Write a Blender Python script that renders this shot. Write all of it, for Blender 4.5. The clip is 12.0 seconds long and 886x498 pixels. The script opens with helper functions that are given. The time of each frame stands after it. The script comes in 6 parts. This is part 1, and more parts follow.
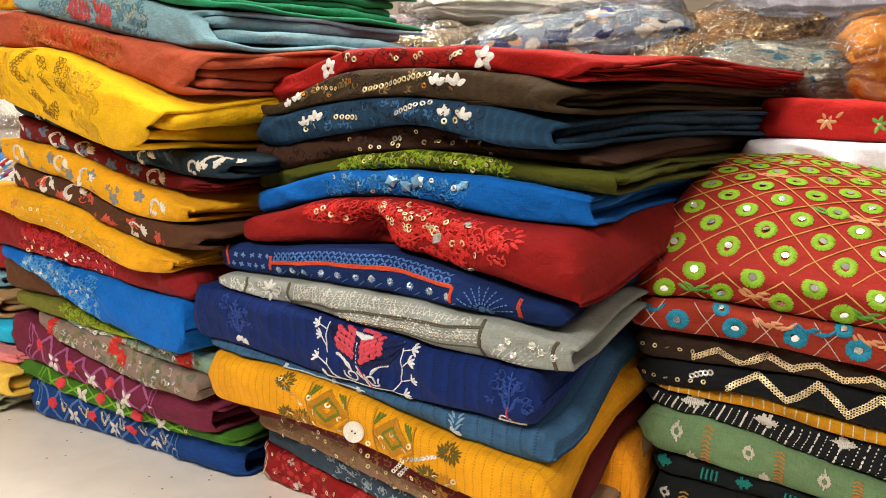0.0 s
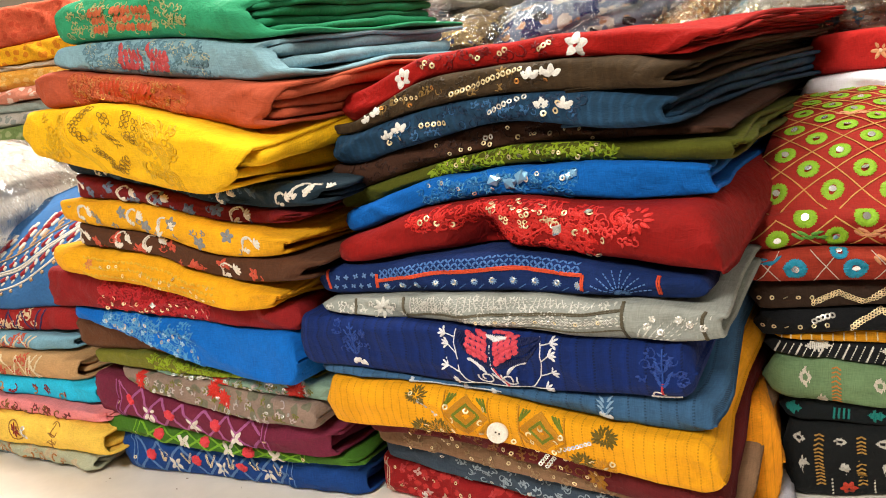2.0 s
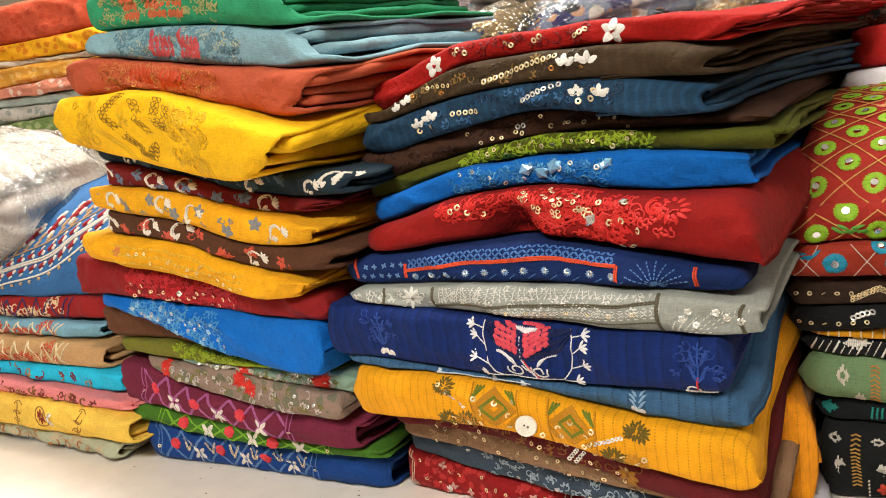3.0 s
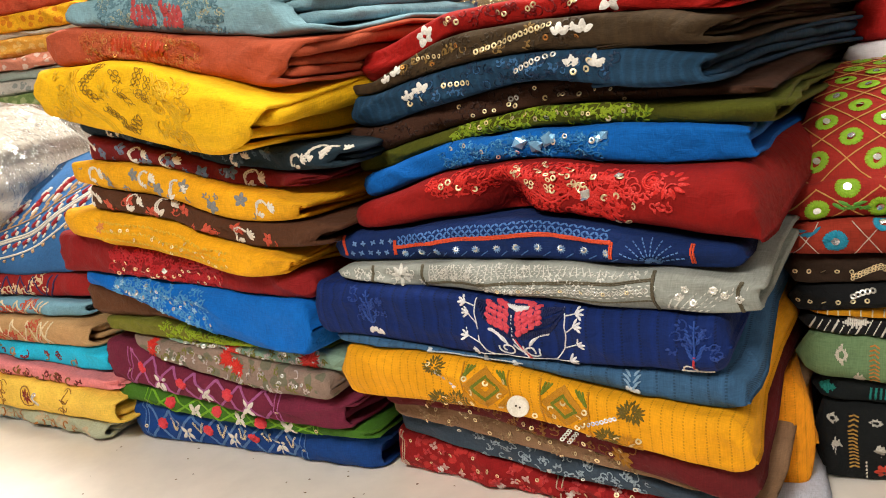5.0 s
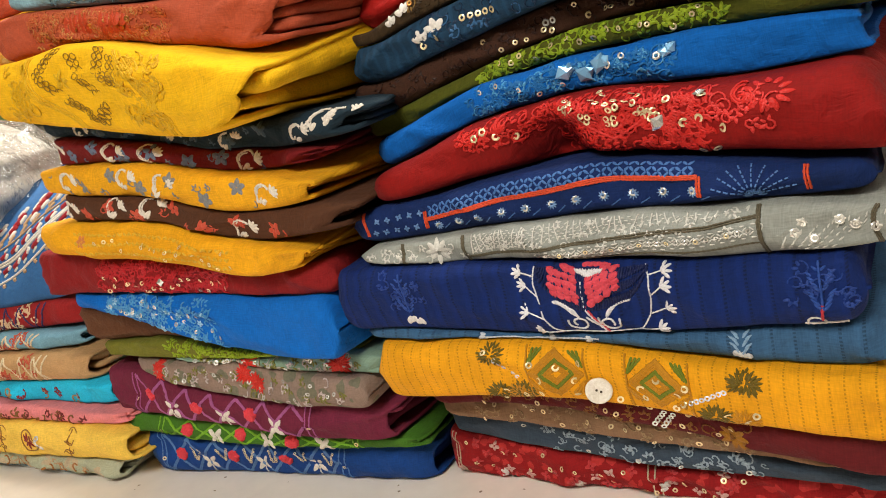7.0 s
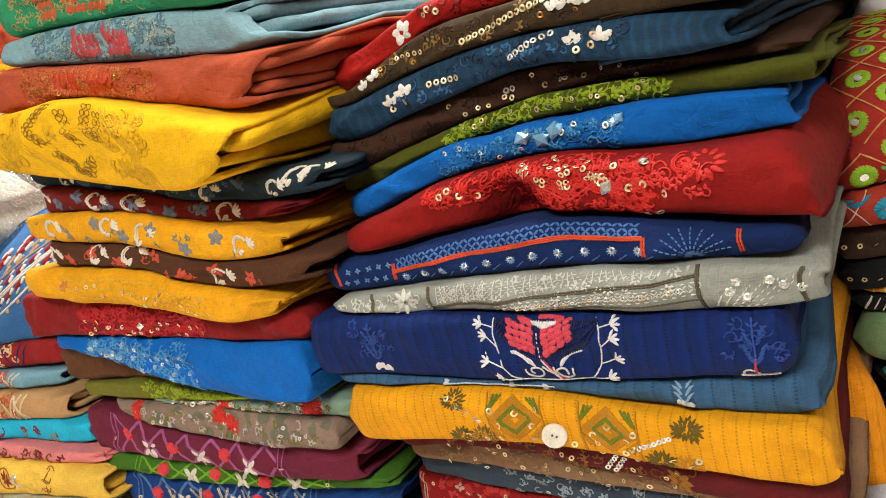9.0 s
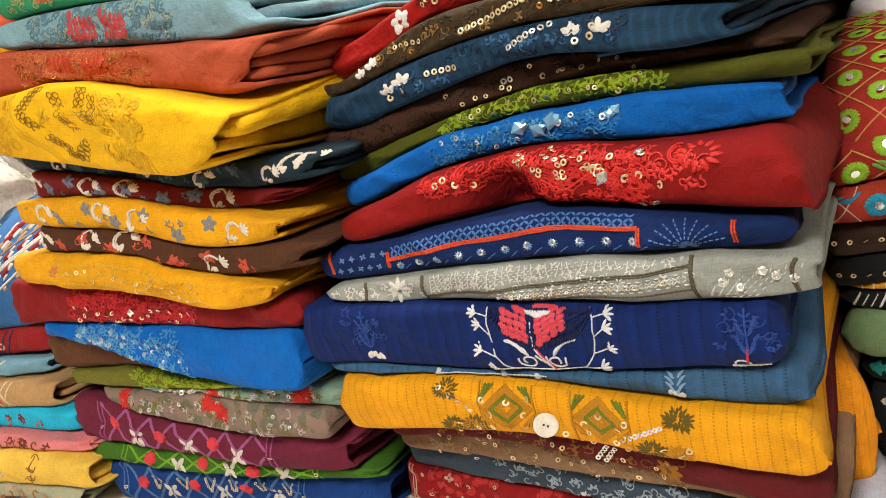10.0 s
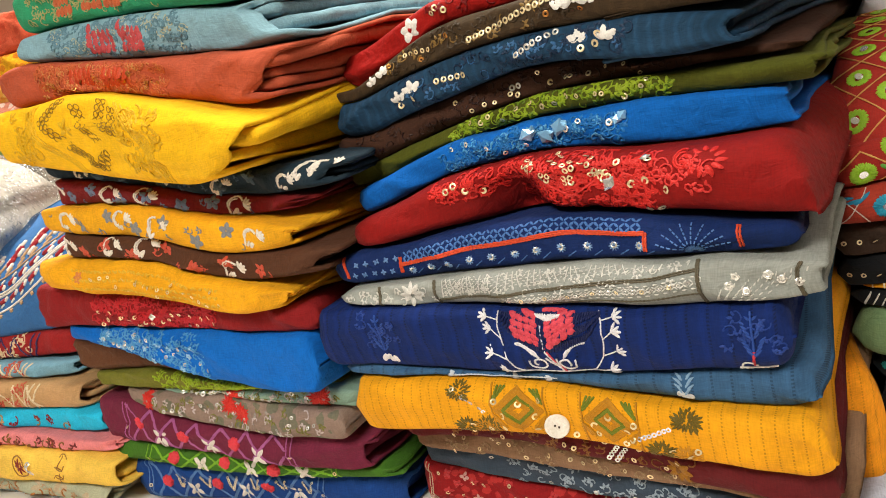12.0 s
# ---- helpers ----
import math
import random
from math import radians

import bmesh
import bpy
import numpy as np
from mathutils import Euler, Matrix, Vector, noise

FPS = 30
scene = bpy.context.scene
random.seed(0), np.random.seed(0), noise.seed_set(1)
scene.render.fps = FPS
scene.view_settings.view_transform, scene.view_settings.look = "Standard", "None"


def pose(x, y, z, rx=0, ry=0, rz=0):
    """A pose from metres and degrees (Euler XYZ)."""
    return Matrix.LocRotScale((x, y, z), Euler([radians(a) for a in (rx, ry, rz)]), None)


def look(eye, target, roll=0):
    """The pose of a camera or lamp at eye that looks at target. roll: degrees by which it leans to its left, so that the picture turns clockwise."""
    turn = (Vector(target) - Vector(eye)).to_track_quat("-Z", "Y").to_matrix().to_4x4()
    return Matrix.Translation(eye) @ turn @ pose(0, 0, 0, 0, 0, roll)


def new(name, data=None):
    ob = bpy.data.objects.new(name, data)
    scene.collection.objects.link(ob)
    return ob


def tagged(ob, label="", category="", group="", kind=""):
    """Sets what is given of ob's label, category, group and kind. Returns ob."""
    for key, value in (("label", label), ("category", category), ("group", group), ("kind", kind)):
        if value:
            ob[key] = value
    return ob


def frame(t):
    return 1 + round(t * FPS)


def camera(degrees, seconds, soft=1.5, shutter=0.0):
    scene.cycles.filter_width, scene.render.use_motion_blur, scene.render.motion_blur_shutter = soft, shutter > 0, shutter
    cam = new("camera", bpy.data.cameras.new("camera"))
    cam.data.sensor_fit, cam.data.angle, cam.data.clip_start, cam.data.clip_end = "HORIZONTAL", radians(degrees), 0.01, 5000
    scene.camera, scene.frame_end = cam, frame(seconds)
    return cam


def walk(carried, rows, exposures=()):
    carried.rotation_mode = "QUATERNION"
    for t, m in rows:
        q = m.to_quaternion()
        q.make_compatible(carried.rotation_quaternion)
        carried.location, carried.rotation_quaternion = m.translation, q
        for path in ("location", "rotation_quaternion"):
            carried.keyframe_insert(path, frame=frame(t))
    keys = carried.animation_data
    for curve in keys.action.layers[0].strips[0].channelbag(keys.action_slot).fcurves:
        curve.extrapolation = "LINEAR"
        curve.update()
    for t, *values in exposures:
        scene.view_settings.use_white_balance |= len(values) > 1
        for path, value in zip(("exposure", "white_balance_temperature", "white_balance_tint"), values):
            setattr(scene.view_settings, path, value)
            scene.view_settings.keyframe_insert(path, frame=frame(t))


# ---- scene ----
cam = camera(58.1, 12.0, soft=1.0)
# the walk is levelled so that the table top lies at z = 0
LEVEL = pose(0, 0, -0.0036, 3.43, 3.95, 0)
PATH = [
    (0, (0.022, 0.008, 0.42), (0.032, 1.954, -0.043), 5.1),
    (0.5, (0.013, 0.032, 0.414), (0.089, 1.984, -0.012), 4.3),
    (1, (-0.057, 0.042, 0.437), (0.029, 1.976, -0.065), -0.5),
    (1.5, (-0.111, 0.005, 0.423), (0.01, 1.927, -0.119), -3.7),
    (2, (-0.096, 0.012, 0.435), (-0.033, 1.945, -0.073), -4.1),
    (2.5, (-0.1, 0.017, 0.427), (-0.069, 1.955, -0.068), -3.5),
    (3, (-0.105, 0.019, 0.424), (-0.093, 1.954, -0.08), -3.7),
    (5, (-0.101, 0.037, 0.415), (-0.08, 1.96, -0.137), -3.5),
    (5.5, (-0.094, 0.041, 0.419), (-0.071, 1.955, -0.162), -3.5),
    (6, (-0.094, 0.046, 0.419), (-0.073, 1.959, -0.164), -3.7),
    (6.5, (-0.127, 0.105, 0.403), (-0.182, 2.027, -0.15), -7.6),
    (7, (-0.13, 0.148, 0.372), (-0.125, 2.062, -0.21), -10.5),
    (9, (-0.114, 0.116, 0.394), (-0.055, 2.049, -0.117), -9.6),
    (9.5, (-0.12, 0.118, 0.387), (-0.016, 2.055, -0.103), -8.9),
    (10, (-0.123, 0.112, 0.385), (-0.027, 2.044, -0.124), -8.3),
    (10.5, (-0.119, 0.107, 0.388), (-0.04, 2.041, -0.115), -8.3),
    (11, (-0.117, 0.104, 0.394), (-0.05, 2.038, -0.114), -8.7),
    (11.5, (-0.116, 0.101, 0.394), (-0.065, 2.035, -0.116), -9.1),
    (12, (-0.114, 0.103, 0.396), (-0.074, 2.034, -0.123), -9.4),
]
walk(cam, [(t, LEVEL @ look(eye, target, roll)) for t, eye, target, roll in PATH],
     exposures=((0.0, 0.0), (1.0, 0.17), (2.5, 0.10), (3.2, 0.06), (5.0, -0.06), (6.0, -0.06), (7.0, -0.16), (9.0, -0.04), (10.5, 0.0), (12.0, 0.05)))

# ---------------------------------------------------------------- light
world = bpy.data.worlds.new("shop_air")
scene.world = world
world.use_nodes = True
world.node_tree.nodes["Background"].inputs["Color"].default_value = (1.0, 0.96, 0.91, 1)
world.node_tree.nodes["Background"].inputs["Strength"].default_value = 0.1


# an area lamp out of view, added to brighten the piles
def unseen_lamp(x, y, z, sx, sy, watts, target):
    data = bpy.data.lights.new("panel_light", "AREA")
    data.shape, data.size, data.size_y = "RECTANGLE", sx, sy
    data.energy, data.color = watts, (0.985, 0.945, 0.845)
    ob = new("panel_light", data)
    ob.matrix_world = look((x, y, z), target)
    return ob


# assumed sources, set by trial to light fronts, tops, rear and right sides
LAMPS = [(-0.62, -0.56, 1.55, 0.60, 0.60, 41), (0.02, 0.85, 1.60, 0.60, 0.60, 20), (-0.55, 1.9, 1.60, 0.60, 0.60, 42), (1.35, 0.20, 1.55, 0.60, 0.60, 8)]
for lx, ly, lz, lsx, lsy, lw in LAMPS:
    unseen_lamp(lx, ly, lz, lsx, lsy, lw, (lx + 0.15 * (0.0 - lx), ly + 0.25 * (0.7 - ly), 0.2))


# ---------------------------------------------------------------- materials
def lin(h):
    c = [int(h[i:i + 2], 16) / 255 for i in (0, 2, 4)]
    return [x / 12.92 if x < 0.04045 else ((x + 0.055) / 1.055) ** 2.4 for x in c]


def nodes_of(name):
    m = bpy.data.materials.new(name)
    m.use_nodes = True
    nt = m.node_tree
    return m, nt, nt.nodes["Principled BSDF"]


def node(nt, kind, **inputs):
    n = nt.nodes.new(kind)
    for k, v in inputs.items():
        n.inputs[k.replace("_", " ")].default_value = v
    return n


def math_node(nt, op, a, b=None, c=None):
    n = nt.nodes.new("ShaderNodeMath")
    n.operation = op
    for i, x in enumerate((a, b, c)):
        if x is None:
            continue
        if isinstance(x, (int, float)):
            n.inputs[i].default_value = x
        else:
            nt.links.new(x, n.inputs[i])
    return n.outputs[0]


def mix_rgb(nt, fac, a, b, blend="MIX"):
    n = nt.nodes.new("ShaderNodeMix")
    n.data_type, n.blend_type = "RGBA", blend
    for sock, x in ((n.inputs[0], fac), (n.inputs[6], a), (n.inputs[7], b)):
        if isinstance(x, (int, float)):
            sock.default_value = x
        elif isinstance(x, (tuple, list)):
            sock.default_value = (*x[:3], 1)
        else:
            nt.links.new(x, sock)
    return n.outputs[2]


def fabric(name, hexa, rough=0.85, sheen=0.03, stripe=0.0, stripe_gain=0.3, dobby=0.0, dobby_gain=0.26, slub=0.36, bump=1.0, crease=0.65, second=None, blotch=0.03):
    """Woven cloth. stripe: spacing of tone stripes in metres; dobby: spacing of rows of pierced dashes; second: hex of a printed tone in patches of about blotch metres."""
    m, nt, bsdf = nodes_of(name)
    col = lin(hexa)
    uv = nt.nodes.new("ShaderNodeTexCoord")
    sep = nt.nodes.new("ShaderNodeSeparateXYZ")
    nt.links.new(uv.outputs["UV"], sep.inputs[0])
    U, V = sep.outputs[0], sep.outputs[1]
    # cloudy tone at a few centimetres, yarn slubs at a millimetre
    n1 = node(nt, "ShaderNodeTexNoise", Scale=26.0, Detail=4.0, Roughness=0.6)
    nt.links.new(uv.outputs["Object"], n1.inputs["Vector"])
    mp = nt.nodes.new("ShaderNodeMapping")
    mp.inputs["Scale"].default_value = (1000, 110, 1)
    nt.links.new(uv.outputs["UV"], mp.inputs[0])
    n2 = node(nt, "ShaderNodeTexNoise", Scale=1.0, Detail=2.0)
    nt.links.new(mp.outputs[0], n2.inputs["Vector"])
    mp3 = nt.nodes.new("ShaderNodeMapping")
    mp3.inputs["Scale"].default_value = (110, 1000, 1)
    nt.links.new(uv.outputs["UV"], mp3.inputs[0])
    n3 = node(nt, "ShaderNodeTexNoise", Scale=1.0, Detail=2.0)
    nt.links.new(mp3.outputs[0], n3.inputs["Vector"])
    yarn = math_node(nt, "ADD", n2.outputs[0], n3.outputs[0])
    tone = math_node(nt, "ADD", math_node(nt, "MULTIPLY", n1.outputs[0], 0.55), math_node(nt, "MULTIPLY", yarn, 1.5 * slub))
    tone = math_node(nt, "ADD", tone, 0.72 - 1.5 * slub)
    base = mix_rgb(nt, 0.0, col, col)
    if second:
        nb = node(nt, "ShaderNodeTexVoronoi", Scale=1.0 / blotch)
        nt.links.new(uv.outputs["Object"], nb.inputs["Vector"])
        wob = node(nt, "ShaderNodeTexNoise", Scale=2.4 / blotch, Detail=3.0)
        nt.links.new(uv.outputs["Object"], wob.inputs["Vector"])
        d = math_node(nt, "ADD", nb.outputs["Distance"], math_node(nt, "MULTIPLY", wob.outputs[0], 0.5))
        base = mix_rgb(nt, math_node(nt, "LESS_THAN", d, 0.62), base, lin(second))
    if stripe:
        s = math_node(nt, "SINE", math_node(nt, "MULTIPLY", U, 2 * math.pi / stripe))
        tone = math_node(nt, "ADD", tone, math_node(nt, "MULTIPLY", math_node(nt, "SMOOTH_MAX", s, 0.0, 0.4), stripe_gain))
    height = math_node(nt, "MULTIPLY", yarn, 0.5)
    if dobby:
        ph = math_node(nt, "FRACT", math_node(nt, "DIVIDE", U, dobby))
        line = math_node(nt, "LESS_THAN", math_node(nt, "ABSOLUTE", math_node(nt, "SUBTRACT", ph, 0.5)), 0.07)
        dash = math_node(nt, "LESS_THAN", math_node(nt, "FRACT", math_node(nt, "DIVIDE", V, 0.0026)), 0.55)
        hole = math_node(nt, "MULTIPLY", line, dash)
        tone = math_node(nt, "SUBTRACT", tone, math_node(nt, "MULTIPLY", hole, dobby_gain))
        height = math_node(nt, "SUBTRACT", height, math_node(nt, "MULTIPLY", hole, 0.8))
    g = nt.nodes.new("ShaderNodeCombineColor")
    for i in range(3):
        nt.links.new(tone, g.inputs[i])
    nt.links.new(mix_rgb(nt, 1.0, base, g.outputs[0], "MULTIPLY"), bsdf.inputs["Base Color"])
    b = node(nt, "ShaderNodeBump", Strength=bump, Distance=0.0006)
    nt.links.new(height, b.inputs["Height"])
    # soft creases a centimetre or so apart
    nw = node(nt, "ShaderNodeTexNoise", Scale=75.0, Detail=3.0, Roughness=0.5, Distortion=0.8)
    nt.links.new(uv.outputs["Object"], nw.inputs["Vector"])
    b2 = node(nt, "ShaderNodeBump", Strength=crease, Distance=0.004)
    nt.links.new(nw.outputs[0], b2.inputs["Height"])
    nt.links.new(b2.outputs[0], b.inputs["Normal"])
    nt.links.new(b.outputs[0], bsdf.inputs["Normal"])
    bsdf.inputs["Roughness"].default_value = rough
    bsdf.inputs["Specular IOR Level"].default_value = 0.25
    bsdf.inputs["Sheen Weight"].default_value = sheen
    bsdf.inputs["Sheen Roughness"].default_value = 0.5
    bsdf.inputs["Sheen Tint"].default_value = (*[0.5 + 0.5 * c for c in col], 1)
    return m


def thread_mat(name, hexa, rough=0.5):
    """Satin-stitch yarn: fine ridges and a silky gloss."""
    m, nt, bsdf = nodes_of(name)
    tc = nt.nodes.new("ShaderNodeTexCoord")
    n = node(nt, "ShaderNodeTexNoise", Scale=650.0, Detail=3.0)
    nt.links.new(tc.outputs["Object"], n.inputs["Vector"])
    col = lin(hexa)
    nt.links.new(mix_rgb(nt, n.outputs[0], [c * 0.55 for c in col], [min(1, c * 1.1) for c in col]), bsdf.inputs["Base Color"])
    b = node(nt, "ShaderNodeBump", Strength=1.0, Distance=0.0009)
    nt.links.new(n.outputs[0], b.inputs["Height"])
    nt.links.new(b.outputs[0], bsdf.inputs["Normal"])
    bsdf.inputs["Roughness"].default_value = rough
    bsdf.inputs["Specular IOR Level"].default_value = 0.3
    return m


def shiny(name, hexa, metal=1.0, rough=0.25):
    m, nt, bsdf = nodes_of(name)
    tc = nt.nodes.new("ShaderNodeObjectInfo")
    ramp = mix_rgb(nt, tc.outputs["Random"], [c * 0.75 for c in lin(hexa)], [min(1, c * 1.15) for c in lin(hexa)])
    nt.links.new(ramp, bsdf.inputs["Base Color"])
    bsdf.inputs["Metallic"].default_value, bsdf.inputs["Roughness"].default_value = metal, rough
    return m


def plain(name, hexa, rough=0.6, grain=30.0, amount=0.12, bump=0.1, dist=0.001):
    m, nt, bsdf = nodes_of(name)
    tc = nt.nodes.new("ShaderNodeTexCoord")
    n = node(nt, "ShaderNodeTexNoise", Scale=grain, Detail=6.0, Roughness=0.65)
    nt.links.new(tc.outputs["Object"], n.inputs["Vector"])
    col = lin(hexa)
    nt.links.new(mix_rgb(nt, n.outputs[0], [c * (1 - amount) for c in col], [min(1, c * (1 + amount)) for c in col]), bsdf.inputs["Base Color"])
    b = node(nt, "ShaderNodeBump", Strength=bump, Distance=dist)
    nt.links.new(n.outputs[0], b.inputs["Height"])
    nt.links.new(b.outputs[0], bsdf.inputs["Normal"])
    bsdf.inputs["Roughness"].default_value = rough
    return m


def film_mat(name):
    """Clear crinkled wrapping film."""
    m, nt, bsdf = nodes_of(name)
    out = nt.nodes["Material Output"]
    tr = node(nt, "ShaderNodeBsdfTransparent")
    tr.inputs["Color"].default_value = (0.96, 0.96, 0.96, 1)
    gl = node(nt, "ShaderNodeBsdfGlossy", Roughness=0.07)
    mixer = nt.nodes.new("ShaderNodeMixShader")
    fr = node(nt, "ShaderNodeFresnel", IOR=1.5)
    tc = nt.nodes.new("ShaderNodeTexCoord")
    n = node(nt, "ShaderNodeTexNoise", Scale=38.0, Detail=4.0, Distortion=1.4)
    nt.links.new(tc.outputs["Object"], n.inputs["Vector"])
    b = node(nt, "ShaderNodeBump", Strength=1.0, Distance=0.012)
    # sharp crinkles over soft bulges
    fine = node(nt, "ShaderNodeTexNoise", Scale=95.0, Detail=2.0, Distortion=0.8)
    nt.links.new(tc.outputs["Object"], fine.inputs["Vector"])
    crinkle = math_node(nt, "ABSOLUTE", math_node(nt, "SUBTRACT", fine.outputs[0], 0.5))
    nt.links.new(math_node(nt, "SUBTRACT", n.outputs[0], math_node(nt, "MULTIPLY", crinkle, 0.9)), b.inputs["Height"])
    nt.links.new(b.outputs[0], gl.inputs["Normal"])
    nt.links.new(b.outputs[0], fr.inputs["Normal"])
    nt.links.new(math_node(nt, "ADD", math_node(nt, "MULTIPLY", fr.outputs[0], 0.9), 0.05), mixer.inputs[0])
    nt.links.new(tr.outputs[0], mixer.inputs[1])
    nt.links.new(gl.outputs[0], mixer.inputs[2])
    nt.links.new(mixer.outputs[0], out.inputs["Surface"])
    return m


GOLD = shiny("gold_sequin", "F0DCB0", 0.6, 0.28)
SILVER = shiny("silver_sequin", "F6F2EA", 0.6, 0.25)
COPPER = shiny("copper_sequin", "C98A4A", 0.9, 0.3)
MIRROR = shiny("mirror_bit", "F4F6F2", 0.75, 0.22)
FILM = film_mat("wrapping_film")
THREADS = {}


def yarn(hexa):
    if hexa not in THREADS:
        THREADS[hexa] = thread_mat("thread_" + hexa.lower(), hexa)
    return THREADS[hexa]


# ---------------------------------------------------------------- helpers
def link_mesh(name, verts, faces, mat, uvs=None, smooth=True):
    me = bpy.data.meshes.new(name)
    me.from_pydata(verts, [], faces)
    if uvs is not None:
        lay = me.uv_layers.new(name="UVMap")
        idx = np.empty(len(me.loops), dtype=np.int32)
        me.loops.foreach_get("vertex_index", idx)
        lay.data.foreach_set("uv", np.asarray(uvs, dtype=np.float32)[idx].ravel())
    if smooth:
        me.polygons.foreach_set("use_smooth", np.ones(len(me.polygons), dtype=bool))
    me.materials.append(mat)
    me.update()
    return me


def part(name, data, parent, label="", m=None):
    ob = new(name, data)
    ob.parent = parent
    if m is not None:
        ob.matrix_basis = m
    if label:
        tagged(ob, label)
    return ob


def box_bm(bm, lo, hi, bevel=0.0):
    r = bmesh.ops.create_cube(bm, size=1.0)
    for v in r["verts"]:
        v.co = Vector([lo[i] + (v.co[i] + 0.5) * (hi[i] - lo[i]) for i in range(3)])
    if bevel:
        es = list({e for v in r["verts"] for e in v.link_edges})
        bmesh.ops.bevel(bm, geom=es, offset=bevel, segments=2, affect="EDGES")


def bm_mesh(name, bm, mat, smooth=False):
    me = bpy.data.meshes.new(name)
    bm.to_mesh(me)
    bm.free()
    me.materials.append(mat)
    if smooth:
        me.polygons.foreach_set("use_smooth", np.ones(len(me.polygons), dtype=bool))
    return me


def ease(x):
    x = min(1.0, max(0.0, x))
    return x * x * (3 - 2 * x)


def spline(ys, x0, x1):
    """A smooth curve through evenly spaced heights (Catmull-Rom)."""
    n = len(ys) - 1

    def f(x):
        p = min(n - 1e-6, max(0.0, (x - x0) / (x1 - x0) * n))
        i = int(p)
        k = p - i
        a, b, c, d = ys[max(0, i - 1)], ys[i], ys[i + 1], ys[min(n, i + 2)]
        return 0.5 * (2 * b + (c - a) * k + (2 * a - 5 * b + 4 * c - d) * k * k + (3 * b - a - 3 * c + d) * k ** 3)
    return f


class Stack:
    """A pile's own axes: u along its front, v to its back, w up."""

    def __init__(self, x, y, deg, skew=0.0, u_from=-0.2, u_to=0.16):
        a = radians(deg)
        self.o, self.skew, self.u_from, self.u_to = Vector((x, y, 0)), skew, u_from, u_to
        self.U, self.V = Vector((math.cos(a), math.sin(a), 0)), Vector((-math.sin(a), math.cos(a), 0))

    def world(self, u, v, w, skew=None):
        return self.o + self.U * (u + (self.skew if skew is None else skew) * max(0.0, v)) + self.V * v + Vector((0, 0, w))


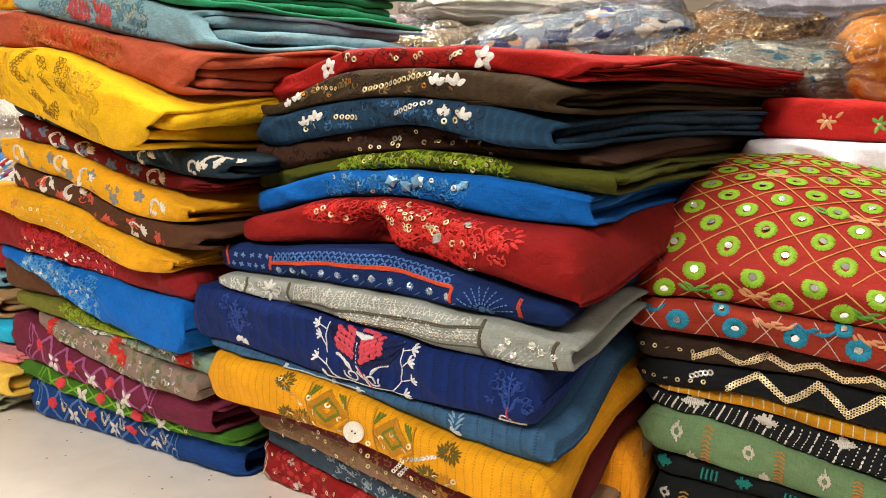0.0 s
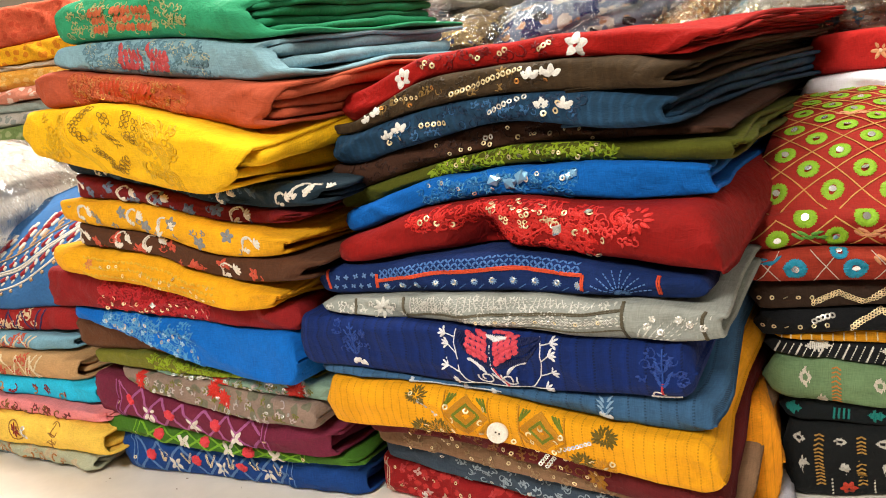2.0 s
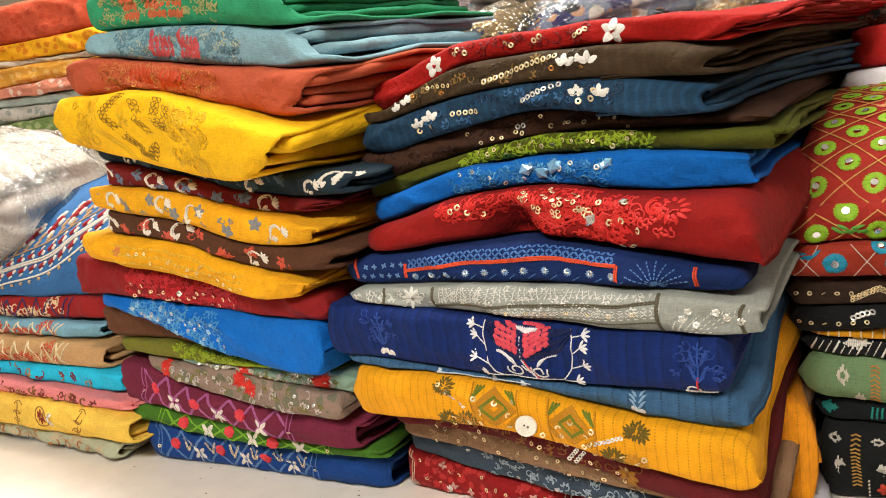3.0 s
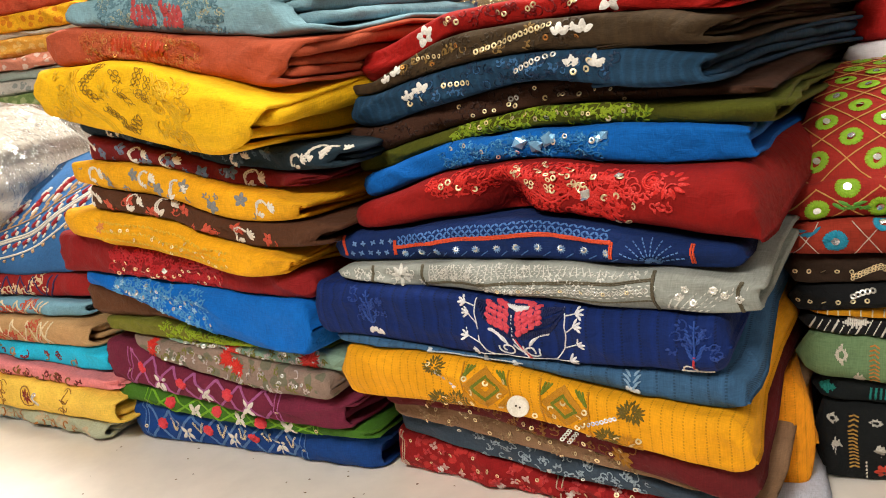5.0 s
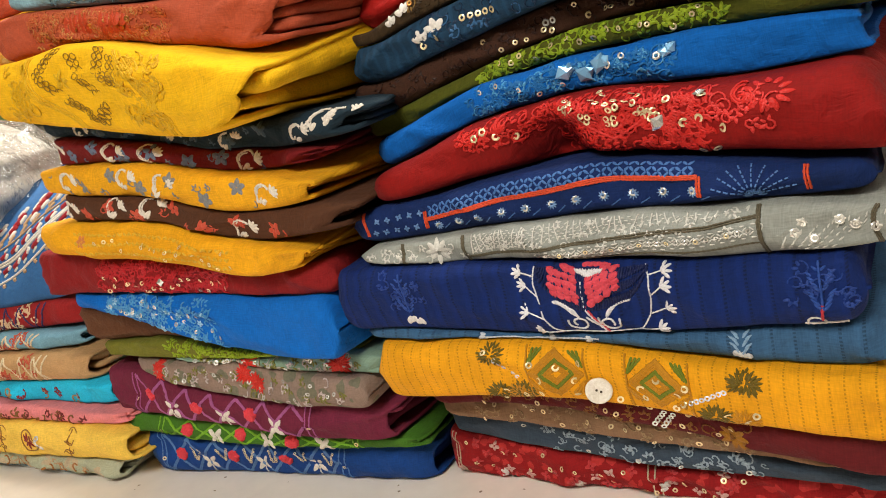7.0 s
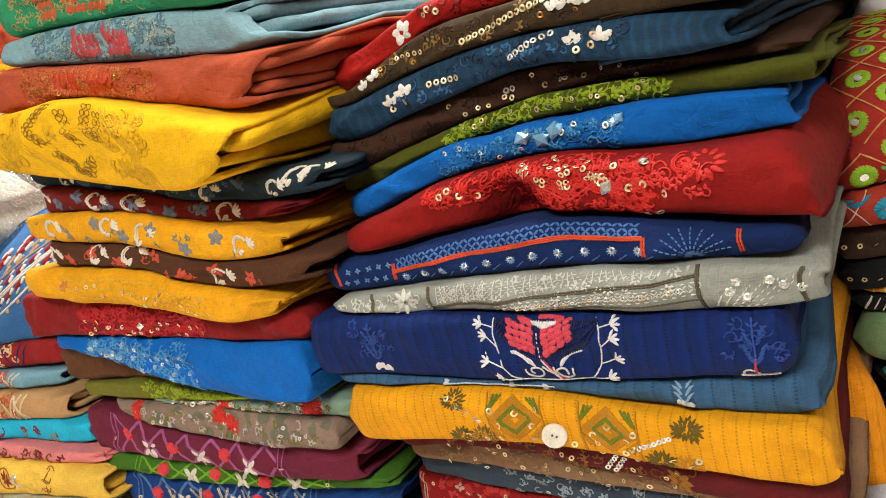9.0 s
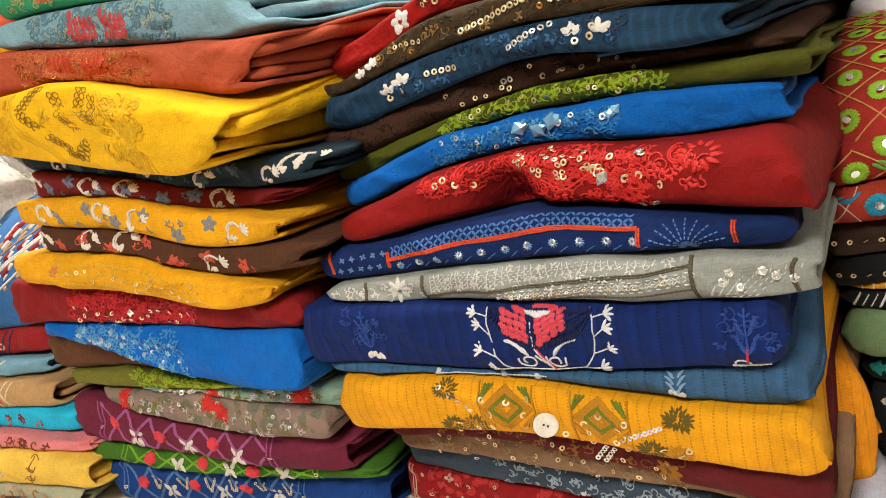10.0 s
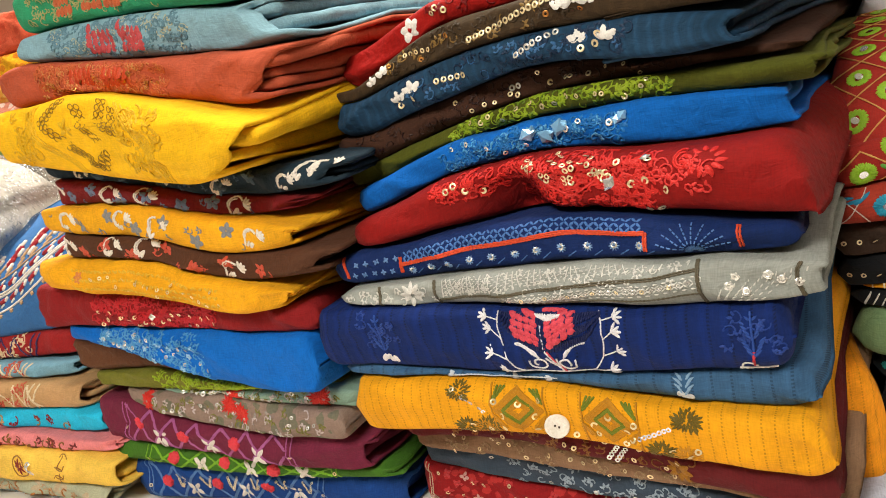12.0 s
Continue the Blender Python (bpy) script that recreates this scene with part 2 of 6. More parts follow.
class Garment:
    """A folded garment: nested U-shaped folds of cloth with the fold at the front and the open layers at one end."""
    count = 0

    def __init__(self, st, label, mat, bot, top, u0, u1, v0, v1, depth=0.40, folds=3, wrinkle=1.4, dip=None, category="garment",
                 group="folded garments in piles", round_left=0.012, back_rise=None, dome=None, cloth=0.0042, flare=0.0, closed=0.0, skew=None, level_back=1.0, pinch=0.35, vee=(-0.25, 0.020), drop=0.0, soft=1.0):
        Garment.count += 1
        self.seed = Garment.count * 7.31
        self.st, self.u0, self.u1, self.v0, self.v1, self.depth = st, u0, u1, v0, v1, depth
        self.b, self.t = spline(bot, st.u_from, st.u_to), spline(top, st.u_from, st.u_to)
        self.bb, self.tb = 0.5 * (sum(bot) / len(bot) + max(bot)), 0.5 * (sum(top) / len(top) + max(top))
        if back_rise:
            self.bb, self.tb = back_rise
        self.wr, self.dip, self.rl, self.dome, self.flare = wrinkle, dip, round_left, dome, flare
        self.closed, self.skew, self.cloth, self.level_back, self.pinch = closed, skew, cloth, level_back, pinch
        self.vee, self.drop, self.soft = vee, drop, soft
        um = 0.5 * (u0 + u1)
        self.base = st.world(um, 0.5 * depth, min(self.b(um), self.bb))
        body = self.fold_mesh("folded_garment", 76, 17, u0, u1, cloth, mat)
        self.ob = new("folded_garment", body)
        self.ob.location = self.base
        tagged(self.ob, label, category, group)
        rnd = random.Random(Garment.count)
        # the folds inside fill the open end as soft lobes lying on one another
        cuts = [0.0] + sorted((j + rnd.uniform(-0.25, 0.25)) / max(1, folds) for j in range(1, folds)) + [1.0]
        for j in range(0 if closed else folds):
            part("inner_fold", self.lobe_mesh(cuts[j], cuts[j + 1], rnd.uniform(0.001, 0.014), rnd.uniform(-0.005, 0.013), mat, j), self.ob)

    def place(self, p):
        return self.st.world(*p, self.skew)

    def shell(self, u, d, above=True):
        """Lower and upper height of the garment at u, d metres behind its front."""
        b, t = self.b(u) + 0.0004, self.t(u) - 0.0004
        q = ease(d / 0.16) * self.level_back
        b, t = b + (self.bb - b) * q, t + (self.tb - t) * q
        if self.dome and above:
            t += self.dome(u, d)
        return b, max(t, b + 0.003)

    def lip(self, a):
        """How far the open end reaches out at a: a notch where the cloth folds in, flaps above and below it."""
        return self.vee[1] * (min(1.2, abs(max(-1.0, min(1.0, a)) - self.vee[0]) ** 0.8) - 0.6)

    def nip(self, k, d):
        return self.pinch * ((min(k, 1.0) - 0.8) / 0.2) ** 2 * (1 - ease(d / 0.11)) if k > 0.8 and not self.closed else 0.0

    def skin(self, u, a):
        """A point of the cloth: a from -1 (under) over 0 (front) to 1 (top); beyond that |a| - 1 metres to the back."""
        k = (u - self.u0) / (self.u1 - self.u0)
        vf = self.v0 + (self.v1 - self.v0) * k
        d = max(0.0, abs(a) - 1)
        b, t = self.shell(u, d, a > 0)
        m, h = 0.5 * (b + t), 0.5 * (t - b)
        if self.flare:
            h *= 1 + self.flare * ease((k - 0.75) / 0.25)
        e = min(1.0, max(0.0, (u - self.u0) / self.rl))
        h *= 0.12 + 0.88 * math.sqrt(max(0.0, 1 - (1 - e) ** 2))
        if self.closed:
            e4 = min(1.0, max(0.0, (self.u1 - u) / self.closed))
            thin = 0.10 + 0.90 * math.sqrt(max(0.0, 1 - (1 - e4) ** 2))
            m -= self.drop * h * (1 - thin)
            h *= thin
        n = self.nip(k, d)
        m -= 0.35 * h * n
        h *= 1 - n
        c = max(-1.0, min(1.0, a)) * math.pi / 2
        sn, cs = math.sin(c), math.cos(c)
        w = m + h * math.copysign(abs(sn) ** 0.72, sn)
        r = self.soft * min(0.014, 0.6 * h + 0.002)
        v = vf + r * (1 - cs ** 0.65) + d
        e2 = min(1.0, max(0.0, (u - self.u0) / 0.03))
        e3 = min(1.0, max(0.0, (self.u1 - u) / 0.02))
        v += 0.014 * (1 - e2) ** 2 + 0.006 * (1 - e3) ** 2
        if self.dip:
            du = (u - self.dip[0]) / self.dip[1]
            v += self.dip[2] * math.exp(-du * du) * cs * (0.75 - 0.6 * sn)
        s = self.seed
        f = self.wr * max(0.25, cs)
        v += f * (0.0045 * noise.noise((u * 14, s, w * 9)) + 0.0022 * noise.noise((u * 42 + w * 45, s, w * 60)) + 0.0009 * noise.noise((u * 110 - w * 90, s, w * 120)))
        ridge = 1 - abs(noise.noise((u * 11 + w * 16, w * 24 - u * 4, s + 3)))
        v -= self.wr * cs * 0.0042 * max(0.0, ridge - 0.72) / 0.28
        w += self.wr * (0.0016 * noise.noise((u * 30, v * 22, s)) * (1 if abs(a) >= 0.9 else 0.5))
        if not self.closed and k > 0.6:
            g = ((k - 0.6) / 0.4) ** 2
            lay = 0.4 if a > 0 else 5.1
            u += g * g * self.lip(a)
            g *= ease(abs(a) / 0.9)
            u += g * (0.011 * noise.noise((v * 9, s + lay, 1.3)) + 0.005 * noise.noise((v * 31, s + lay, 4.7)))
            w += g * (0.0045 * noise.noise((v * 12, s + lay * 0.3, 8.1)) - 0.0012)
        elif self.closed:
            # a closed end waves a little along its depth
            g = ease((k - 0.85) / 0.15) * min(1.0, d / 0.03)
            u += g * (0.008 * noise.noise((v * 11, s, 2.3)) + 0.003 * noise.noise((v * 37, s, 6.7)))
        return u, v, w

    def lobe_mesh(self, s0, s1, d0, inset, mat, j):
        """A soft inner fold: a rounded slab from front to back, bulging out of the open end."""
        s, n, na = self.seed + 3.7 * j, 30, 11
        u_in, c = max(self.u0 + 0.02, self.u1 - 0.09), self.cloth
        verts, uvs, faces = [], [], []
        for i in range(n):
            d = d0 + (0.94 * self.depth - d0) * (i / (n - 1)) ** 1.6
            b, t = self.shell(self.u1, d)
            m, h = 0.5 * (b + t), 0.5 * (t - b)
            p = self.nip(1.0, d)
            m, h = m - 0.35 * h * p, h * (1 - p)
            b, room = m - h + c, max(0.003, 2 * (h - c))
            k0 = s0 + (0.16 * noise.noise((d * 13, s, 0.2)) if s0 > 0 else 0.0)
            k1 = s1 + (0.16 * noise.noise((d * 13, s + 3.7, 0.2)) if s1 < 1 else 0.0)
            k1 = max(k0 + 0.06, k1)
            lo, hi = b + room * k0, b + room * k1
            m, h = 0.5 * (lo + hi), max(0.0008, 0.5 * (hi - lo) * 0.97)
            x = min(1.0, (d - d0) / (1.6 * h + 0.004))
            h *= 0.15 + 0.85 * math.sqrt(max(0.0, 1 - (1 - x) ** 2))
            tip = self.u1 - inset + 0.5 * self.vee[1] * (0.2 + abs(k0 + k1 - 1 - self.vee[0])) + 0.010 * noise.noise((d * 11, s, 5.5)) + 0.005 * noise.noise((d * 34, s, 1.5)) - 0.012 * (1 - x) ** 2
            reach = min(0.012, 1.5 * h)
            arc = 0.0
            for q in range(na + 2):
                if q in (0, na + 1):
                    u, w = u_in, m + (h if q else -h)
                else:
                    a = -math.pi / 2 + math.pi * (q - 1) / (na - 1)
                    u, w = tip - reach + reach * math.cos(a) ** 0.8, m + h * math.sin(a)
                w += 0.0012 * noise.noise((u * 45, d * 30, s + q * 0.05))
                verts.append(self.place((u, self.v1 + 0.006 + d, w)) - self.base)
                arc += 0.003 if 0 < q <= na else 0.08
                uvs.append((d, arc))
        w2 = na + 2
        for i in range(n - 1):
            for q in range(w2 - 1):
                a0 = i * w2 + q
                faces.append((a0, a0 + w2, a0 + w2 + 1, a0 + 1))
        faces.append(tuple(range(w2)))
        faces.append(tuple((n - 1) * w2 + q for q in reversed(range(w2))))
        for i in range(n - 1):
            faces.append((i * w2, i * w2 + w2 - 1, (i + 1) * w2 + w2 - 1, (i + 1) * w2))
        return link_mesh("inner_fold", verts, faces, mat, uvs)

    def fold_mesh(self, name, nu, nf, u0, u1, cloth, mat):
        flat = [0.0, 0.006, 0.018, 0.04, 0.075, 0.12, 0.18, 0.26, self.depth]
        aa = [-1 - d for d in reversed(flat)] + [-1 + 2 * i / (nf - 1) for i in range(1, nf - 1)] + [1 + d for d in flat]
        n = len(aa)
        verts, uvs, faces = [], [], []
        for i in range(nu):
            k = i / (nu - 1)
            k = min(1.0, 0.5 - 0.5 * math.cos(math.pi * (0.08 + 0.92 * k))) if k > 0 else 0.0
            u = u0 + (u1 - u0) * k
            row = [self.skin(u, a) for a in aa]
            arc = 0.0
            for j, p in enumerate(row):
                if j:
                    arc += math.dist(p[1:], row[j - 1][1:])
                verts.append(self.place(p) - self.base)
                uvs.append((u, arc))
            inner = []
            for j, p in enumerate(row):
                o, nx = row[max(0, j - 1)], row[min(n - 1, j + 1)]
                tv, tw = nx[1] - o[1], nx[2] - o[2]
                ln = math.hypot(tv, tw) or 1.0
                half = 0.45 * abs(row[n - 1 - j][2] - p[2])
                c = min(cloth, half)
                inner.append((p[0], p[1] + c * tw / ln, p[2] - c * tv / ln))
            for p, q in zip(inner, uvs[-n:]):
                verts.append(self.place(p) - self.base)
                uvs.append(q)
        w2 = 2 * n
        for i in range(nu - 1):
            a0, b0 = i * w2, (i + 1) * w2
            for j in range(n - 1):
                faces.append((a0 + j, b0 + j, b0 + j + 1, a0 + j + 1))
                faces.append((a0 + n + j, a0 + n + j + 1, b0 + n + j + 1, b0 + n + j))
            faces.append((a0, a0 + n, b0 + n, b0))
            faces.append((a0 + n - 1, b0 + n - 1, b0 + w2 - 1, a0 + w2 - 1))
        for j in range(n - 1):
            faces.append((j, j + 1, n + j + 1, n + j))
        # the lip of the far end is rounded
        base, edge = (nu - 1) * w2, len(verts)
        out = self.st.U * (0.55 * cloth)
        for j in range(n):
            verts.append(0.5 * (verts[base + j] + verts[base + n + j]) + out)
            uvs.append((u1 + cloth, uvs[base + j][1]))
        for j in range(n - 1):
            faces.append((base + j + 1, base + j, edge + j, edge + j + 1))
            faces.append((edge + j + 1, edge + j, base + n + j, base + n + j + 1))
        return link_mesh(name, verts, faces, mat, uvs)

    def spot(self, u, f, lift=0.0):
        """Place and axes on the front at u and the share f of its height, in the garment's own space."""
        if f >= 9.5:
            a = f - 9
        else:
            k = 2 * min(0.97, max(0.03, f)) - 1
            a = math.copysign(math.asin(abs(k) ** (1 / 0.72)) * 2 / math.pi, k)
        p = self.place(self.skin(u, a))
        pu = self.place(self.skin(u + 0.002, a))
        pa = self.place(self.skin(u, a + (0.06 if a < 0.9 else 0.01)))
        x, y = (pu - p).normalized(), (pa - p)
        z = x.cross(y).normalized()
        y = z.cross(x)
        return p + z * lift - self.base, x, y, z

    def height(self, u):
        return max(0.006, self.t(u) - self.b(u))


# ---------------------------------------------------------------- needlework
def bridge(vs, fs):
    """Joins the separate stitches of one motif by short threads between their nearest places."""
    root = list(range(len(vs)))

    def find(i):
        while root[i] != i:
            root[i] = root[root[i]]
            i = root[i]
        return i
    for f in fs:
        for i in f[1:]:
            root[find(i)] = find(f[0])
    bags = {}
    for i in range(len(vs)):
        bags.setdefault(find(i), []).append(i)
    bags = list(bags.values())
    pts = np.array([tuple(v) for v in vs])
    done = bags[0]
    for more in bags[1:]:
        gap = ((pts[more][:, None, :] - pts[done][None, :, :]) ** 2).sum(2)
        i, j = divmod(int(gap.argmin()), len(done))
        if gap.min() > 0.016 ** 2:
            continue
        a, b = more[i], done[j]
        vs.append((vs[a] + vs[b]) * 0.5 + Vector((0.0001, -0.0001, 0.0002)))
        fs.append((a, b, len(vs) - 1))
        done = done + more


class Stitch:
    """Raised needlework on one garment, gathered thread colour by thread colour."""

    def __init__(self, g, seed=1):
        self.g, self.bags, self.rnd = g, {}, random.Random(seed)

    def bag(self, hexa):
        return self.bags.setdefault(hexa, ([], []))

    def at(self, u, f, dx=0.0, dy=0.0, lift=0.0):
        h = self.g.height(u)
        y = f + dy if f >= 9.5 else f + dy / (1.1 * h)
        return self.g.spot(u + dx, y, lift)

    def tube(self, hexa, pts, rad=0.0007, twist=True):
        """A run of stitches through places (u, f)."""
        vs, fs = self.bag(hexa)
        ring, prev = 5, None
        ps = [self.g.spot(u, f) for u, f in pts]
        for i, (p, x, y, z) in enumerate(ps):
            o, q = ps[max(0, i - 1)][0], ps[min(len(ps) - 1, i + 1)][0]
            tan = (q - o)
            if tan.length < 1e-7:
                continue
            tan.normalize()
            side = tan.cross(z).normalized()
            r = rad * (1.15 if i % 2 else 0.75) if twist else rad
            base = len(vs)
            for k in range(ring):
                a = 2 * math.pi * k / ring
                vs.append(p + side * math.cos(a) * r + z * (math.sin(a) * r * 0.8 + 0.0003))
            if prev is not None:
                for k in range(ring):
                    fs.append((prev + k, prev + (k + 1) % ring, base + (k + 1) % ring, base + k))
            prev = base

    def line(self, hexa, u0, f0, u1, f1, rad=0.0007, step=0.0016):
        n = max(3, int(math.hypot(u1 - u0, (f1 - f0) * self.g.height(u0)) / step))
        self.tube(hexa, [(u0 + (u1 - u0) * i / n, f0 + (f1 - f0) * i / n) for i in range(n + 1)], rad)

    def arc(self, hexa, u, f, r, a0, a1, rad=0.0007, grow=0.0, squash=1.0):
        n = max(6, int(abs(a1 - a0) * r / 0.0014 / 57))
        h = 1.0 if f >= 9.5 else 1.1 * self.g.height(u)
        pts = []
        for i in range(n + 1):
            k = i / n
            a, rr = radians(a0 + (a1 - a0) * k), r * (1 + grow * k)
            pts.append((u + rr * math.cos(a), f + rr * squash * math.sin(a) / h))
        self.tube(hexa, pts, rad)

    def petal(self, hexa, u, f, dx, dy, length, width, ang, rise=0.0011):
        """One padded satin-stitch leaf or petal."""
        vs, fs = self.bag(hexa)
        p, x, y, z = self.at(u, f, dx, dy)
        a = radians(ang)
        ax, ay = x * math.cos(a) + y * math.sin(a), y * math.cos(a) - x * math.sin(a)
        base, n = len(vs), 10
        for ring, up in ((1.0, 0.0001), (0.62, 0.8)):
            for k in range(n):
                t = 2 * math.pi * k / n
                rag = 1 + 0.07 * self.rnd.uniform(-1, 1)
                taper = 1 - 0.25 * math.cos(t)
                vs.append(p + ax * (math.cos(t) * length / 2 * ring * rag) + ay * (math.sin(t) * width / 2 * ring * taper * rag) + z * (up * rise if ring < 1 else up))
        vs.append(p + z * rise)
        for k in range(n):
            k2 = (k + 1) % n
            fs.append((base + k, base + k2, base + n + k2, base + n + k))
            fs.append((base + n + k, base + n + k2, base + 2 * n))

    def flower(self, hexa, u, f, r, n=5, turn=0, core=None, wide=0.8):
        keep, self.bags = self.bags, {}
        for k in range(n):
            a = turn + 360 * k / n
            self.petal(hexa, u, f, 0.55 * r * math.cos(radians(a)), 0.55 * r * math.sin(radians(a)), r * 0.95, r * wide * 0.8, a)
        if core:
            self.petal(core, u, f, 0, 0, r * 0.45, r * 0.45, 0, 0.002)
        self.cut("embroidered_flower")
        self.bags = keep

    def sprig(self, hexa, u, f, r, ang, core=None):
        """A small butterfly-shaped blossom: three petals on a stalk."""
        keep, self.bags = self.bags, {}
        for da in (-60, 0, 60):
            a = ang + da
            self.petal(hexa, u, f, 0.5 * r * math.cos(radians(a)), 0.5 * r * math.sin(radians(a)), r, r * 0.62, a)
        if core:
            self.petal(core, u, f, 0, 0, r * 0.4, r * 0.4, 0, 0.0016)
        self.cut("embroidered_blossom")
        self.bags = keep

    def cut(self, name="embroidered_motif", kind=""):
        """Closes what has been stitched so far as parts of its own, a mesh a colour."""
        for hexa, (vs, fs) in self.bags.items():
            if fs:
                if not kind:
                    bridge(vs, fs)
                ob = part(name, link_mesh(name, vs, fs, yarn(hexa)), self.g.ob)
                if kind:
                    tagged(ob, kind=kind)
        self.bags = {}

    def finish(self):
        self.cut("stitching", "stuff")


def ring_mesh(name, mat, r, hole=0.35, n=10):
    vs, fs = [], []
    for k in range(n):
        a = 2 * math.pi * k / n
        for q, z in ((1.0, 0.0), (0.72, 0.22), (hole, 0.05)):
            vs.append((q * r * math.cos(a), q * r * math.sin(a), z * r))
    for k in range(n):
        a, b = 3 * k, 3 * ((k + 1) % n)
        fs += [(a, b, b + 1, a + 1), (a + 1, b + 1, b + 2, a + 2)]
    return link_mesh(name, vs, fs, mat)


SEQUIN = {k: ring_mesh("sequin", m, 0.0027, 0.42) for k, m in (("gold", GOLD), ("silver", SILVER), ("copper", COPPER))}


def sequin(g, u, f, kind="gold", size=1.0, rnd=random, tip=28):
    p, x, y, z = g.spot(u, f, 0.0007)
    m = Matrix((x, y, z)).transposed().to_4x4()
    m = Matrix.Translation(p) @ m @ pose(0, 0, 0, rnd.uniform(-tip, tip), rnd.uniform(-tip, tip), 0) @ Matrix.Diagonal((size, size, size, 1))
    return part("sequin", SEQUIN[kind], g.ob, "", m)


def sequin_run(g, pts, step=0.0052, kind="gold", size=1.0):
    """Sequins sewn in a row through places (u, f)."""
    rnd = random.Random(int(pts[0][0] * 1e5) & 1023)
    rest = 0.0
    for (u0, f0), (u1, f1) in zip(pts, pts[1:]):
        h = 1.25 * g.height(u0)
        ln = math.hypot(u1 - u0, (f1 - f0) * h)
        d = rest
        while d < ln:
            k = d / ln
            sequin(g, u0 + (u1 - u0) * k, f0 + (f1 - f0) * k, kind, size, rnd, 14)
            d += step
        rest = d - ln


def sequin_scatter(g, u0, u1, f0, f1, n, kind="gold", size=1.0, seed=3):
    rnd = random.Random(seed)
    for k in range(n):
        u = u0 + (u1 - u0) * (k + rnd.uniform(0.1, 0.9)) / n
        sequin(g, u, rnd.uniform(f0, f1), kind, size * rnd.uniform(0.8, 1.15), rnd)


def scroll_field(s, hexa, u0, u1, f0, f1, n, seed=5, rad=0.0006, size=1.0, leaves=0.6):
    """Dense tone-on-tone needlework: curls, tendrils and little leaves."""
    rnd = random.Random(seed)
    for k in range(n):
        u, f = u0 + (u1 - u0) * (k + rnd.uniform(0, 1)) / n, rnd.uniform(f0, f1)
        a = rnd.uniform(0, 360)
        s.arc(hexa, u, f, rnd.uniform(0.0025, 0.0055) * size, a, a + rnd.choice((-1, 1)) * rnd.uniform(160, 330), rad, rnd.uniform(-0.7, -0.2))
        if rnd.random() < leaves:
            b = rnd.uniform(0, 360)
            for j in range(3):
                s.petal(hexa, u, f, 0.004 * size * math.cos(radians(b + 55 * j)), 0.004 * size * math.sin(radians(b + 55 * j)), 0.0046 * size, 0.0024 * size, b + 55 * j, 0.0008)
    s.cut("fine_embroidery", "stuff")


# ---------------------------------------------------------------- room and table
# walls and ceiling stay unseen; their tone sets bounced light and mirror reflections
WALL = plain("bounce_wall_paint", "CBBFAF", 0.9, 6.0, 0.05, 0.2)
TABLE = plain("table_laminate", "EEE5DC", 0.45, 22.0, 0.13, 0.08)
LEGS = plain("grey_steel", "8A8A88", 0.4)
FLOOR = plain("floor_tile_glaze", "A39A8E", 0.35, 9.0, 0.1)

bm = bmesh.new()
box_bm(bm, (-3.2, -2.6, -0.86), (3.2, 3.4, -0.78))
tagged(new("floor", bm_mesh("floor", bm, FLOOR)), "pale glazed shop floor", "floor", kind="structure")
bm = bmesh.new()
box_bm(bm, (-3.2, -2.6, 1.80), (3.2, 3.4, 1.88))
tagged(new("ceiling", bm_mesh("ceiling", bm, WALL)), "plain off-white shop ceiling", "ceiling", kind="structure")


def added_housing(m, top):
    """Added square housing for an unseen lamp: tray behind the face, rim, four hangers."""
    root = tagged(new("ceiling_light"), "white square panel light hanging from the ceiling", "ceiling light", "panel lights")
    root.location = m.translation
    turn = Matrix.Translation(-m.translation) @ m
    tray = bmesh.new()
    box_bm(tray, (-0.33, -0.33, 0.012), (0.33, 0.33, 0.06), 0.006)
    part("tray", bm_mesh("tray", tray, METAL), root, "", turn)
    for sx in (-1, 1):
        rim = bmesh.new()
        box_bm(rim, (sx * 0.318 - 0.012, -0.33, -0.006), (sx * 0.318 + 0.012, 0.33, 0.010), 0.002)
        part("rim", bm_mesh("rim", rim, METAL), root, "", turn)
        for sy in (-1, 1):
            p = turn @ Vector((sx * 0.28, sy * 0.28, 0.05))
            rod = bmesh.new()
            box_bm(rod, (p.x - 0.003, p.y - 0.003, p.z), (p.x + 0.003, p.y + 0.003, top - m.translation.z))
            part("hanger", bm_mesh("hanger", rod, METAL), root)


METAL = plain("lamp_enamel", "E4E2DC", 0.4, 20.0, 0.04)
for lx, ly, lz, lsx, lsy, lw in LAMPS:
    added_housing(look((lx, ly, lz), (lx + 0.15 * (0.0 - lx), ly + 0.25 * (0.7 - ly), 0.2)), 1.80)
for nm, lo, hi in (("wall_north", (-3.2, 3.4, -0.86), (3.2, 3.5, 1.88)), ("wall_south", (-3.2, -2.7, -0.86), (3.2, -2.6, 1.88)),
                   ("wall_east", (3.2, -2.7, -0.86), (3.3, 3.5, 1.88)), ("wall_west", (-3.3, -2.7, -0.86), (-3.2, 3.5, 1.88))):
    bm = bmesh.new()
    box_bm(bm, lo, hi)
    tagged(new(nm, bm_mesh(nm, bm, WALL)), "plain off-white shop wall", "wall", kind="structure")

table = tagged(new("display_table"), "white laminate display table under piles of garments", "table")
bm = bmesh.new()
box_bm(bm, (-1.7, 0.28, -0.035), (1.7, 2.1, 0.0), 0.004)
part("tabletop", bm_mesh("tabletop", bm, TABLE), table)
